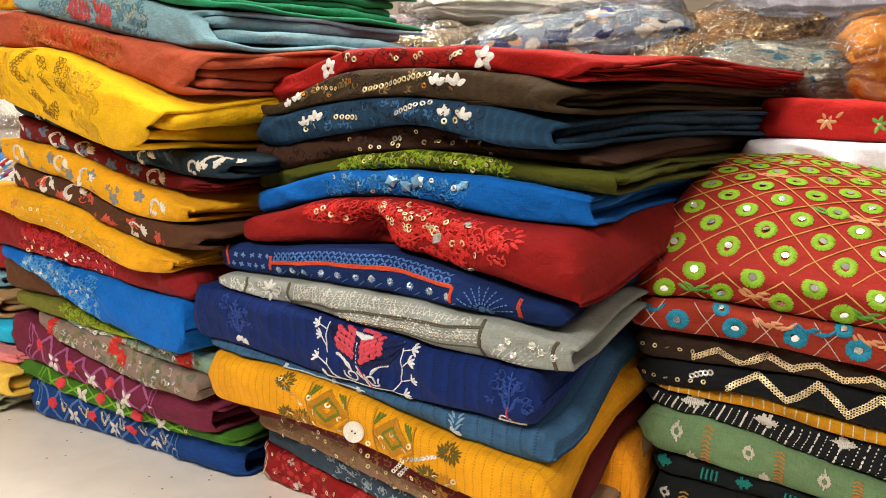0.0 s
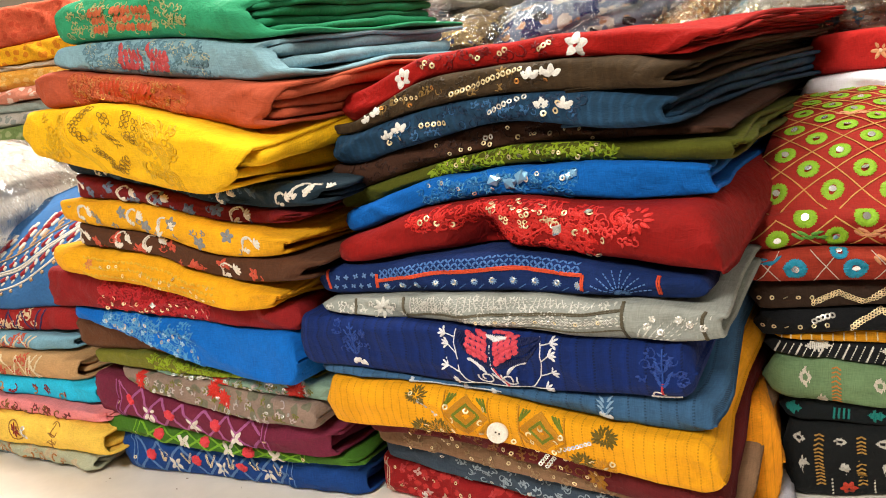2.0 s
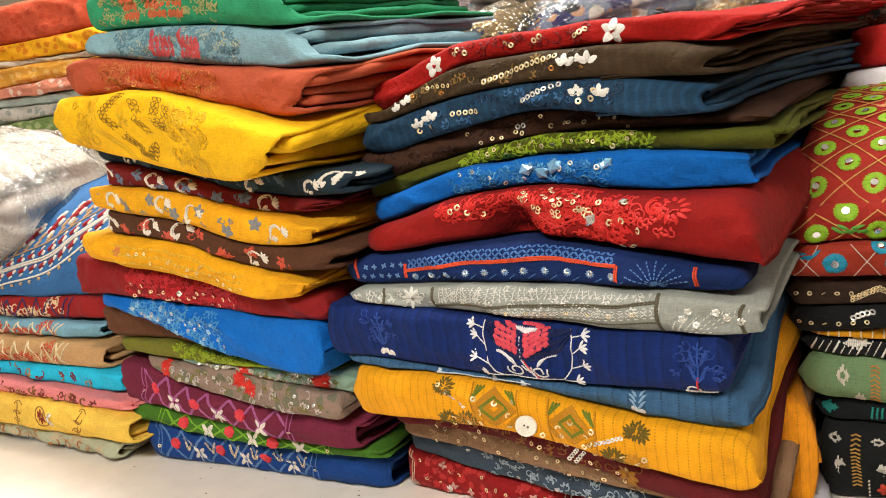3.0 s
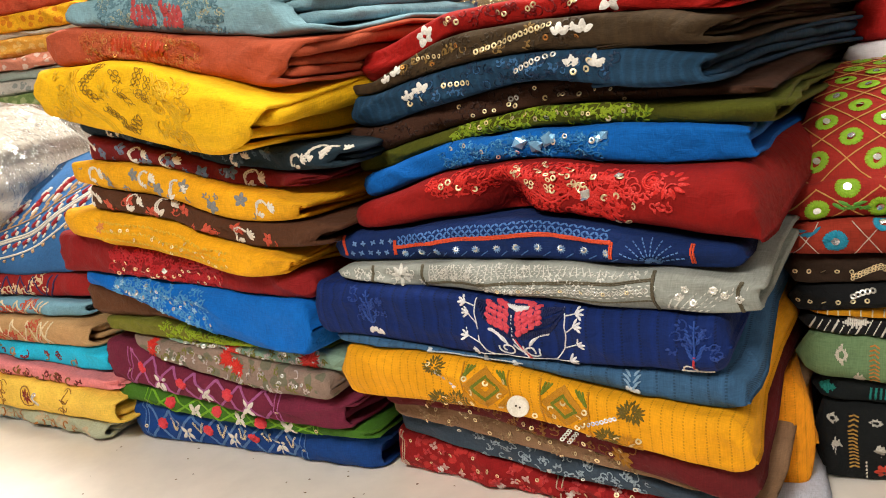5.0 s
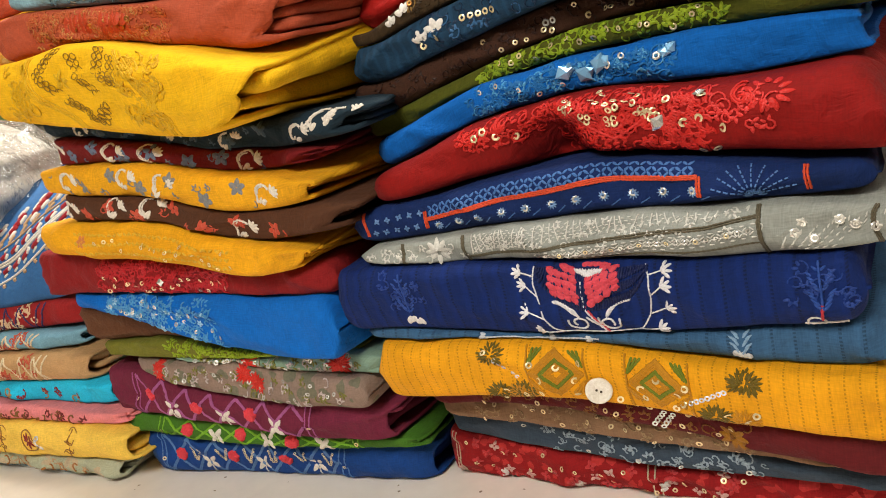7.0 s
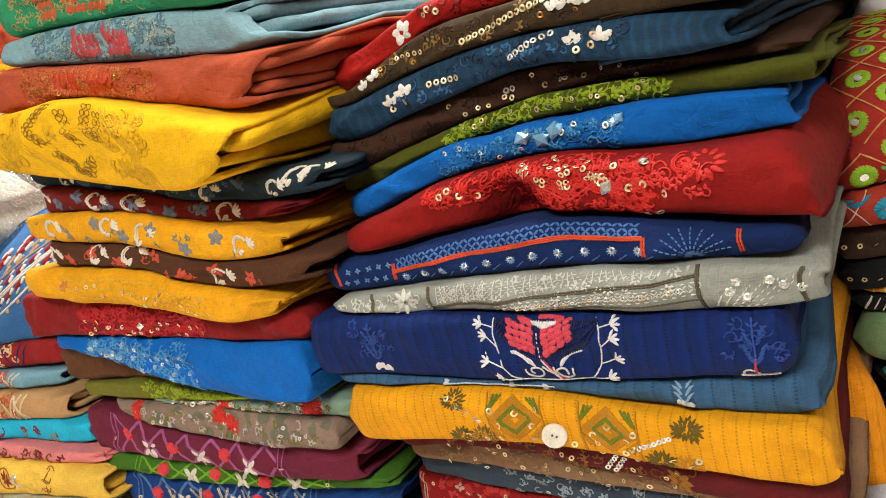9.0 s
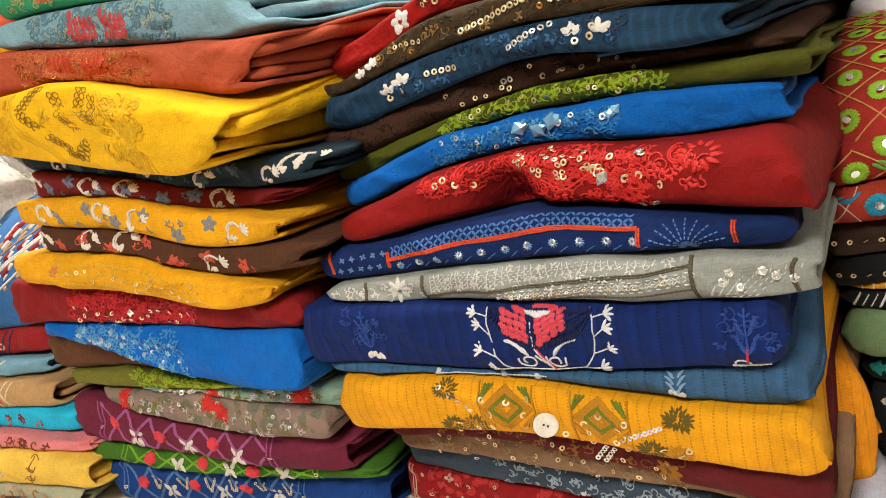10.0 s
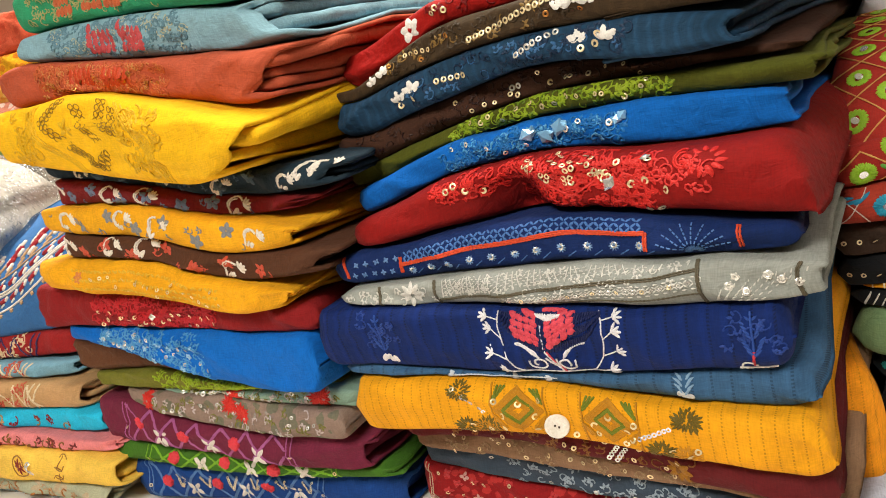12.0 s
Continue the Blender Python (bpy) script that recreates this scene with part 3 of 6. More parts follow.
for lx, ly in ((-1.6, 0.40), (1.55, 0.40), (-1.6, 1.95), (1.55, 1.95)):
    bm = bmesh.new()
    box_bm(bm, (lx, ly, -0.78), (lx + 0.05, ly + 0.05, -0.035), 0.003)
    part("leg", bm_mesh("leg", bm, LEGS), table)
# specks of dirt and lint on the table top
rnd = random.Random(11)
speck_vs, speck_fs = [], []
for k in range(90):
    cx, cy, r = rnd.uniform(-0.55, 0.1), rnd.uniform(0.55, 0.98), rnd.uniform(0.0006, 0.0019)
    a0, st_ = rnd.uniform(0, 6), rnd.uniform(0.4, 1.0)
    b0 = len(speck_vs)
    for j in range(7):
        a = 2 * math.pi * j / 7
        dx, dy = r * math.cos(a), r * st_ * math.sin(a)
        speck_vs.append((cx + dx * math.cos(a0) - dy * math.sin(a0), cy + dx * math.sin(a0) + dy * math.cos(a0), 0.0004))
    speck_vs.append((cx, cy, 0.0009))
    speck_fs += [(b0 + j, b0 + (j + 1) % 7, b0 + 7) for j in range(7)]
tagged(new("lint", link_mesh("lint", speck_vs, speck_fs, plain("lint_brown", "8B7462", 0.9))), "tiny brown specks of lint on the white table", "lint", kind="stuff")

# ---------------------------------------------------------------- the pile in the middle
MID = Stack(0.0, 0.63, -31, 0.07, -0.20, 0.16)
M_CREASE = {
    0: (0.0, 0.0, 0.0, 0.0, 0.0),
    1: (0.047, 0.040, 0.034, 0.036, 0.037),
    2: (0.081, 0.074, 0.066, 0.058, 0.052),
    3: (0.100, 0.103, 0.090, 0.074, 0.060),
    4: (0.122, 0.125, 0.117, 0.103, 0.093),
    5: (0.172, 0.171, 0.161, 0.146, 0.138),
    6: (0.183, 0.176, 0.171, 0.172, 0.172),
    7: (0.236, 0.232, 0.226, 0.220, 0.219),
    8: (0.251, 0.254, 0.256, 0.253, 0.251),
    9: (0.279, 0.287, 0.292, 0.280, 0.267),
    10: (0.306, 0.329, 0.336, 0.326, 0.324),
    11: (0.330, 0.353, 0.360, 0.358, 0.352),
    12: (0.348, 0.366, 0.377, 0.375, 0.371),
    13: (0.375, 0.390, 0.399, 0.385, 0.378),
}
M_CREASE.update({
    14: (0.405, 0.419, 0.423, 0.416, 0.407),
    15: (0.415, 0.444, 0.448, 0.443, 0.433),
    16: (0.444, 0.466, 0.467, 0.464, 0.457),
})


def mid(k, label, mat, u0, u1, v0, v1, **kw):
    kw.setdefault("depth", 0.44)
    return Garment(MID, label, mat, M_CREASE[k], M_CREASE[k + 1], u0, u1, v0, v1, **kw)


m_red_print = mid(0, "red printed cotton garment with small white flowers under a pile", fabric("red_print", "8E1518", second="B5302E", blotch=0.012), -0.235, 0.15, 0.085, 0.05, wrinkle=2.2, closed=0.02, skew=-0.02)
m_slate = mid(1, "slate blue folded garment with white thread embroidery", fabric("slate_cloth", "3A4858"), -0.225, 0.15, 0.075, 0.035, wrinkle=1.6, closed=0.02, skew=0.04, back_rise=(0.056, 0.086))
m_taupe = mid(2, "taupe folded garment with gold sequined motifs", fabric("taupe_cloth", "8A6A50"), -0.215, 0.158, 0.05, 0.03, closed=0.02, skew=0.08, back_rise=(0.088, 0.116))
m_maroon = mid(3, "dark maroon folded garment with gold sequins", fabric("maroon_cloth", "591418"), -0.21, 0.155, 0.035, 0.010, folds=2, closed=0.02, skew=0.04, back_rise=(0.118, 0.146))
m_yellow = mid(4, "mustard yellow folded garment with a pearl button and diamond embroidery", fabric("mustard_dobby", "E09A10", dobby=0.0085, dobby_gain=0.34, bump=0.6, slub=0.25), -0.226, 0.156, 0.0, -0.006, folds=4, closed=0.018, round_left=0.010, skew=0.03, drop=0.5, back_rise=(0.148, 0.188))
m_steel = mid(5, "steel blue folded garment with faint pin tucks", fabric("steel_cloth", "35597C", stripe=0.013, stripe_gain=0.12, dobby=0.013, dobby_gain=0.4), -0.235, 0.150, 0.012, 0.010, closed=0.020, round_left=0.010, skew=0.05, drop=0.5, back_rise=(0.190, 0.214))
m_navy = mid(6, "navy blue folded garment with a pink and white embroidered flower", fabric("navy_cloth", "06205A", dobby=0.014, dobby_gain=0.45, stripe=0.014, stripe_gain=0.3), -0.252, 0.142, 0.002, 0.0, closed=0.012, round_left=0.010, skew=0.04, back_rise=(0.216, 0.246))
m_grey = mid(7, "grey folded garment with white chain stitch and dark piping", fabric("grey_cloth", "8F928C"), -0.222, 0.160, 0.012, 0.002, round_left=0.05, folds=1, skew=0.08, vee=(0.0, 0.0), back_rise=(0.248, 0.262))
m_royal = mid(8, "royal blue folded garment with orange stitched lines", fabric("royal_cloth", "0A2458"), -0.235, 0.152, 0.026, 0.012, round_left=0.03, folds=1, skew=0.08, closed=0.010, back_rise=(0.264, 0.288))
m_crimson = mid(9, "crimson folded garment with tone-on-tone embroidery and sequins", fabric("crimson_cloth", "800805"), -0.212, 0.164, 0.030, 0.012, folds=0, round_left=0.018, dip=(-0.045, 0.022, 0.044), closed=0.03, skew=0.11, drop=0.9, soft=3.4, back_rise=(0.292, 0.330))
m_azure = mid(10, "bright azure blue folded garment with mirror chips", fabric("azure_cloth", "005EB4"), -0.212, 0.150, 0.052, 0.045, round_left=0.018, folds=2, vee=(0.2, 0.004), pinch=0.15)
m_olive = mid(11, "olive green folded garment with lime embroidery", fabric("olive_cloth", "4B4E0D"), -0.228, 0.168, 0.072, 0.058, skew=0.05, round_left=0.018, folds=2, vee=(0.3, 0.006), pinch=0.1)
m_umber = mid(12, "dark brown folded garment with scattered sequins", fabric("umber_cloth", "3C2215"), -0.240, 0.165, 0.076, 0.066, closed=0.015, skew=0.05, round_left=0.018)
m_denim = mid(13, "denim blue striped folded garment with white flowers", fabric("denim_stripe", "17364F", stripe=0.0095, stripe_gain=0.35), -0.236, 0.118, 0.068, 0.034, skew=0.2, depth=0.47, round_left=0.018, folds=2, vee=(0.1, 0.008))
m_brown = mid(14, "brown striped folded garment with white flowers and gold sequins", fabric("brown_stripe", "392A18", stripe=0.011, stripe_gain=0.22), -0.232, 0.130, 0.068, 0.036, skew=0.15, depth=0.46, round_left=0.018, folds=4, vee=(-0.1, 0.02))
m_scarlet = mid(15, "scarlet red folded garment with white flowers on top of a pile", fabric("scarlet_cloth", "940C05", stripe=0.004, stripe_gain=0.05), -0.222, 0.142, 0.082, 0.046, skew=0.14, depth=0.48, round_left=0.018, folds=5, vee=(-0.5, 0.034))

# ---------------------------------------------------------------- the pile beside it
LEFT = Stack(-0.25, 0.80, -31, 0.03, -0.30, 0.06)
L_CREASE = {
    0: (0.0, 0.0, 0.0, 0.0, 0.0),
    1: (0.057, 0.047, 0.045, 0.045, 0.046),
    2: (0.082, 0.075, 0.067, 0.062, 0.062),
    3: (0.138, 0.118, 0.107, 0.103, 0.104),
    4: (0.150, 0.146, 0.145, 0.137, 0.134),
    5: (0.153, 0.148, 0.150, 0.154, 0.155),
    6: (0.170, 0.173, 0.165, 0.157, 0.157),
    7: (0.217, 0.198, 0.176, 0.161, 0.160),
    8: (0.236, 0.232, 0.225, 0.219, 0.215),
    9: (0.287, 0.274, 0.262, 0.244, 0.245),
    10: (0.318, 0.312, 0.301, 0.275, 0.271),
    11: (0.350, 0.337, 0.324, 0.300, 0.297),
    12: (0.371, 0.367, 0.355, 0.333, 0.326),
    13: (0.401, 0.393, 0.373, 0.352, 0.342),
}
L_CREASE.update({
    14: (0.428, 0.410, 0.390, 0.372, 0.368),
    15: (0.476, 0.472, 0.467, 0.443, 0.422),
    16: (0.517, 0.512, 0.496, 0.480, 0.468),
    17: (0.535, 0.538, 0.532, 0.520, 0.504),
    18: (0.570, 0.580, 0.580, 0.565, 0.545),
})


def side(k, label, mat, u0, u1, v0, v1, top=None, **kw):
    kw.setdefault("depth", 0.34)
    kw.setdefault("level_back", 0.1)
    return Garment(LEFT, label, mat, L_CREASE[k], L_CREASE[top or k + 1], u0, u1, v0, v1, **kw)


l_cobalt = side(0, "cobalt blue folded garment with lattice stitching and red pompoms", fabric("cobalt_cloth", "123E82"), -0.338, 0.056, 0.035, 0.048, folds=2, vee=(-0.2, 0.008), pinch=0.2)
l_green = side(1, "grass green folded garment with lattice stitching and red pompoms", fabric("grass_cloth", "3F6B1E"), -0.342, 0.060, 0.026, 0.030, folds=2, vee=(-0.2, 0.008), pinch=0.2)
l_plum = side(2, "plum folded garment with pink lattice stitching", fabric("plum_cloth", "6B2038"), -0.350, 0.045, 0.026, 0.012, folds=3, vee=(-0.2, 0.008), pinch=0.2)
l_mauve = side(3, "mauve grey folded garment with red flowers and silver sequins", fabric("mauve_cloth", "8A7468", second="6E6A58", blotch=0.02), -0.290, 0.050, 0.030, -0.004, folds=2, closed=0.012)
l_mint = side(4, "dusty mint folded garment with red flowers", fabric("mint_cloth", "7C9684"), -0.230, 0.070, 0.028, 0.006, folds=1)
l_moss = side(5, "moss green folded garment with lime embroidery", fabric("moss_cloth", "6B6A22"), -0.335, 0.030, 0.026, 0.016, folds=1)
l_cocoa = side(6, "cocoa brown folded garment", fabric("cocoa_cloth", "5C3822"), -0.362, 0.020, 0.030, 0.020, folds=1)
l_azure = side(7, "azure blue folded garment with pale blue sequined embroidery", fabric("azure_cloth_two", "0062BC"), -0.330, 0.052, 0.012, -0.022, folds=3, closed=0.012)
l_wine = side(8, "wine red folded garment with a red sequined yoke", fabric("wine_cloth", "7F1417"), -0.356, 0.056, 0.0, -0.008, folds=3, closed=0.012)
l_mustard = side(9, "mustard folded garment with a gold sequined band", fabric("mustard_cloth", "E2A013"), -0.305, 0.040, -0.016, -0.026, skew=.3, depth=.2, folds=2, pinch=0.5, vee=(-0.6, 0.010))
l_umber = side(10, "dark brown folded garment with white and coral flowers", fabric("bark_cloth", "4E2E1C"), -0.260, 0.085, -0.010, -0.018, folds=1)
l_saffron = side(11, "saffron yellow folded garment with white and grey flowers", fabric("saffron_cloth", "E0A015"), -0.286, 0.060, -0.010, -0.020, skew=.25, depth=.2, folds=2, pinch=0.5, vee=(-0.6, 0.010))
l_oxblood = side(12, "oxblood folded garment with white embroidered flowers", fabric("oxblood_cloth", "6E1216"), -0.258, 0.066, -0.002, 0.0, folds=1)
l_ink = side(13, "ink blue folded garment with small white flowers", fabric("ink_cloth", "172A36"), -0.262, 0.106, 0.004, 0.0, skew=.1, folds=2)
l_lemon = side(14, "bright yellow folded garment with chain-stitched neckline", fabric("lemon_cloth", "E8B210", slub=0.3), -0.290, 0.052, -0.024, -0.058, flare=0.05, skew=.30, depth=.20, pinch=0.4, folds=2, vee=(-0.75, 0.034), round_left=0.02)
l_rust = side(15, "rust orange folded garment with orange and gold embroidery", fabric("rust_cloth", "AF4F34"), -0.270, 0.082, -0.014, -0.018, skew=.22, depth=.26, folds=3, pinch=0.15, vee=(-0.35, 0.040), round_left=0.035)
l_sky = side(16, "dusty blue folded garment with red embroidered motifs", fabric("dusty_blue_cloth", "7FA3B0"), -0.236, 0.084, -0.006, -0.006, folds=2, pinch=0.05, skew=0.15, depth=0.28, vee=(0.4, 0.034), round_left=0.035)
l_emerald = side(17, "emerald green folded garment with gold and red embroidery", fabric("emerald_cloth", "2A8A60"), -0.224, 0.070, -0.006, -0.006, folds=4, pinch=0.05, skew=0.15, depth=0.28, vee=(0.3, 0.03), round_left=0.035)

# ---------------------------------------------------------------- the pile of mirror-work and ikat cottons
RIGHT = Stack(0.30, 0.66, -20, 0.33, -0.10, 0.14)


def right(label, mat, bot, top, u0, v0, v1, **kw):
    kw.setdefault("depth", 0.36)
    kw.setdefault("u1", 0.34)
    return Garment(RIGHT, label, mat, bot, top, u0, kw.pop("u1"), v0, v1, **kw)


r_black = right("black ikat cotton garment with white and gold motifs on the table", fabric("black_ikat", "101315"), (0.0,) * 5, (0.082, 0.078, 0.072, 0.068, 0.066), -0.070, 0.008, 0.0)
r_teal = right("black cotton garment with teal woven marks", fabric("black_teal", "0E1417"), (0.082, 0.078, 0.072, 0.068, 0.066), (0.105, 0.101, 0.093, 0.084, 0.080), -0.070, 0.012, 0.002)
r_sage = right("sage green ikat garment with cream and orange motifs", fabric("sage_ikat", "6E8A62"), (0.105, 0.101, 0.093, 0.084, 0.080), (0.151, 0.145, 0.135, 0.121, 0.108), -0.080, 0.006, -0.012, round_left=0.03)
r_dots = right("black cotton garment with white dotted stripes", fabric("black_dots", "14161A"), (0.151, 0.145, 0.135, 0.121, 0.108), (0.163, 0.162, 0.157, 0.148, 0.141), -0.080, 0.008, -0.012)
r_amber = right("thin mustard folded garment with white dashes", fabric("amber_dashes", "D08E14"), (0.163, 0.162, 0.157, 0.148, 0.141), (0.1655, 0.169, 0.171, 0.163, 0.155), -0.072, 0.006, -0.014)
r_noir = right("black folded garment with gold sequined zigzags", fabric("noir_cloth", "101114"), (0.1655, 0.169, 0.171, 0.163, 0.155), (0.193, 0.194, 0.196, 0.194, 0.190), -0.086, 0.0, -0.020)
r_bark = right("dark brown folded garment with gold sequined zigzags", fabric("bark_brown", "34241A"), (0.193, 0.194, 0.196, 0.194, 0.190), (0.225, 0.224, 0.223, 0.216, 0.211), -0.086, -0.002, -0.024)
r_brick = right("brick red folded garment with turquoise mirror work", fabric("brick_cloth", "96301F"), (0.225, 0.224, 0.223, 0.216, 0.211), (0.250, 0.256, 0.253, 0.248, 0.244), -0.092, -0.016, -0.045)
r_mirror = right("red puffed garment covered in green-ringed mirrors and gold lattice", fabric("mirror_red", "93231A"), (0.250, 0.256, 0.253, 0.248, 0.244), (0.282, 0.288, 0.285, 0.280, 0.276), -0.090, -0.014, -0.045,
                 depth=0.32, back_rise=(0.25, 0.285), dome=lambda u, d: (0.094 - 0.22 * max(0.0, u)) * (1 - math.exp(-d / 0.085)), wrinkle=0.8)
r_white = right("white folded cotton garment", fabric("white_cotton", "EEEAF4", slub=0.12, crease=0.3), (0.352, 0.354, 0.352, 0.350, 0.348), (0.387, 0.388, 0.387, 0.386, 0.385), -0.085, 0.225, 0.20, depth=0.25)
r_floral = right("red folded garment with peach and green printed flowers", fabric("floral_red", "B01C17"), (0.387, 0.388, 0.387, 0.386, 0.385), (0.432, 0.434, 0.432, 0.430, 0.428), -0.085, 0.262, 0.24, depth=0.22)

# ---------------------------------------------------------------- the pile beyond, seen past the end of the first
FAR = Stack(-0.25, 0.80, -31, 0.0, -0.80, -0.34)


def far(label, mat, bot, top, u1, v, **kw):
    kw.setdefault("depth", 0.32)
    return Garment(FAR, label, mat, bot, top, kw.pop("u0", -0.80), u1, v, v - 0.004, closed=kw.pop("closed", 0.0), folds=kw.pop("folds", 2), vee=(-0.2, 0.008), pinch=0.2, **kw)


F_W = [0.0, 0.014, 0.032, 0.076, 0.098, 0.121, 0.162, 0.185, 0.222]


def level(a, b=None):
    b = a if b is None else b
    return tuple(a + (b - a) * i / 4 for i in range(5))


f_blue = far("faded blue printed cotton garment at the bottom of a pile", fabric("faded_blue", "5D7F91", second="7C9AA8", blotch=0.015), level(0.0), level(0.016, 0.003), -0.42, 0.030)
f_celadon = far("pale celadon folded garment hanging over its pile", fabric("celadon", "A9AD95", second="B9A88C", blotch=0.02), level(0.016, 0.003), level(F_W[2]), -0.352, 0.016, wrinkle=2.0)
f_butter = far("butter yellow folded garment with brown stitched flowers", fabric("butter_cloth", "E8BE4E"), level(F_W[2]), level(0.084, F_W[3]), -0.312, 0.004, round_left=0.02)
f_pink = far("rose pink folded garment with brown flower stitching", fabric("rose_cloth", "D97F82"), level(0.084, F_W[3]), level(0.108, 0.092), -0.318, 0.014)
f_cyan = far("bright cyan folded garment with tan stitching", fabric("cyan_cloth", "22B4DC"), level(0.108, 0.092), level(0.117, 0.126), -0.336, 0.028, folds=1)
f_tan = far("tan folded garment with coral and cream embroidery", fabric("tan_cloth", "B58E62"), level(0.117, 0.126), level(0.158, F_W[6]), -0.366, 0.030)
f_powder = far("powder blue folded garment with cream and coral embroidery", fabric("powder_cloth", "6F9AAE"), level(0.158, F_W[6]), level(0.180, F_W[7]), -0.386, 0.045)
f_ruby = far("ruby red folded garment with cream lattice embroidery", fabric("ruby_cloth", "8F1B1C"), level(0.180, F_W[7]), level(0.208, F_W[8]), -0.372, 0.055)


def sheet(name, label, mat, fn, nu, nv, thick, category, group=""):
    """A draped cloth: a doubly curved sheet with thickness. fn(p, q) gives a place for p, q in 0..1."""
    vs, uvs, fs = [], [], []
    grid = [[Vector(fn(i / (nu - 1), j / (nv - 1))) for j in range(nv)] for i in range(nu)]
    base = grid[nu // 2][0].copy()
    for side_ in (0, 1):
        for i in range(nu):
            for j in range(nv):
                a = grid[min(nu - 1, i + 1)][j] - grid[max(0, i - 1)][j]
                b = grid[i][min(nv - 1, j + 1)] - grid[i][max(0, j - 1)]
                n = a.cross(b).normalized()
                vs.append(grid[i][j] - base - n * (thick * side_))
                uvs.append((0.4 * i / nu, 0.4 * j / nv))
    off = nu * nv
    for i in range(nu - 1):
        for j in range(nv - 1):
            a, b, c, d = i * nv + j, (i + 1) * nv + j, (i + 1) * nv + j + 1, i * nv + j + 1
            fs += [(a, b, c, d), (off + a, off + d, off + c, off + b)]
    for i in range(nu - 1):
        for j in (0, nv - 1):
            a, b = i * nv + j, (i + 1) * nv + j
            fs.append((a, off + a, off + b, b))
    for j in range(nv - 1):
        for i in (0, nu - 1):
            a, b = i * nv + j, i * nv + j + 1
            fs.append((a, b, off + b, off + a))
    ob = new(name, link_mesh(name, vs, fs, mat, uvs))
    ob.location = base
    return tagged(ob, label, category, group), grid, base


# the blue garment draped down from the pile, with its embroidered neckline
def drape_at(p, q):
    u = -0.80 + 0.50 * p
    top = 0.30 + 0.125 * p
    low = 0.205 + 0.02 * p + 0.05 * max(0.0, p - 0.75)
    w = low + (top - low) * q + 0.006 * noise.noise((u * 9, q * 3, 4.0))
    v = 0.055 + 0.15 * q ** 1.4 + 0.01 * noise.noise((u * 8, q * 4, 9.0)) - 0.02 * math.sin(math.pi * q)
    return FAR.world(u, v, w)


drape, drape_grid, drape_base = sheet("draped_garment", "denim blue garment draped over its pile, with embroidered neckline", fabric("drape_blue", "2F6095"), drape_at, 60, 30, 0.004, "garment")


def drape_thread(hexa, pts, rad):
    vs, fs, prev = [], [], None
    ps = [Vector(drape_at(*q)) for q in pts]
    for i, p in enumerate(ps):
        t = (ps[min(len(ps) - 1, i + 1)] - ps[max(0, i - 1)]).normalized()
        n = Vector((-0.3, -0.8, 0.5)).normalized()
        s = t.cross(n).normalized()
        r = rad * (1.06 if i % 2 else 0.94) * (1.0 if 0 < i < len(ps) - 1 else 0.5)
        b = len(vs)
        vs += [p + s * (r * math.cos(a)) + n * (r * math.sin(a) + 0.0008) - drape_base for a in (0, 1.26, 2.51, 3.77, 5.03)]
        if prev is not None:
            fs += [(prev + k, prev + (k + 1) % 5, b + (k + 1) % 5, b + k) for k in range(5)]
        prev = b
    part("embroidery", link_mesh("embroidery", vs, fs, yarn(hexa)), drape)


def neckline(k, off):
    """A place along the curved neckline, off to its side."""
    return 0.32 + 0.64 * k, min(0.97, max(0.02, 0.24 + 0.26 * k + 0.22 * k ** 3 + off))


def drape_dash(hexa, k, off, length, rad, turn=0.0):
    drape_thread(hexa, [neckline(k + length * (q / 6 - 0.5), off + turn * (q / 6 - 0.5)) for q in range(7)], rad)


for off, hexa, rad in ((-0.012, "EFE6DA", 0.0016), (0.012, "EFE6DA", 0.0016), (-0.150, "EFE6DA", 0.0015), (0.135, "C9A27A", 0.0011)):
    drape_thread(hexa, [neckline(q / 60, off) for q in range(61)], rad)
for k in range(13):
    for sgn in (-1, 1):
        x = (k + (0.5 if sgn > 0 else 0.0)) / 13
        drape_dash("A3232C", x, 0.062 * sgn, 0.042, 0.0030, 0.02)
        drape_dash("EFE6DA", x + 0.022, 0.052 * sgn, 0.014, 0.0022, 0.03)
        drape_dash("EFE6DA", x + 0.006, 0.100 * sgn, 0.020, 0.0014, 0.02)
    drape_dash("C9A27A", (k + 0.3) / 13, -0.185, 0.018, 0.0024)
    drape_dash("C9A27A", (k + 0.7) / 13, 0.165, 0.022, 0.0020, 0.04)
for k in range(7):
    x = 0.06 + 0.145 * k
    for q in range(3):
        drape_dash("A3232C", x + 0.012 * (q - 1), 0.235 + 0.03 * q, 0.036, 0.0040, 0.03)
    for q in range(5):
        drape_dash("EFE6DA", x + 0.036 * math.cos(q * 1.4 + k), 0.27 + 0.075 * math.sin(q * 1.4 + k), 0.018, 0.0028, 0.04)
    drape_dash("C9A27A", x - 0.06, 0.22, 0.03, 0.0022, 0.05)

# ---------------------------------------------------------------- cloth between the piles
m_ochre = Garment(MID, "amber yellow folded garment sagging between two piles", fabric("amber_dobby", "EA9418", dobby=0.008), (0.01,) * 5, (0.118,) * 5, 0.05, 0.204, 0.100, 0.125, depth=0.24, closed=0.018, skew=-0.15, folds=0)
m_lilac = Garment(MID, "pale lilac muslin at the bottom of the pile", fabric("lilac_muslin", "B9BCCB"), (0.0,) * 5, (0.012, 0.018, 0.024, 0.028, 0.026), 0.0, 0.205, 0.075, 0.085, depth=0.3, closed=0.02, skew=-0.1, folds=0, wrinkle=2.5)

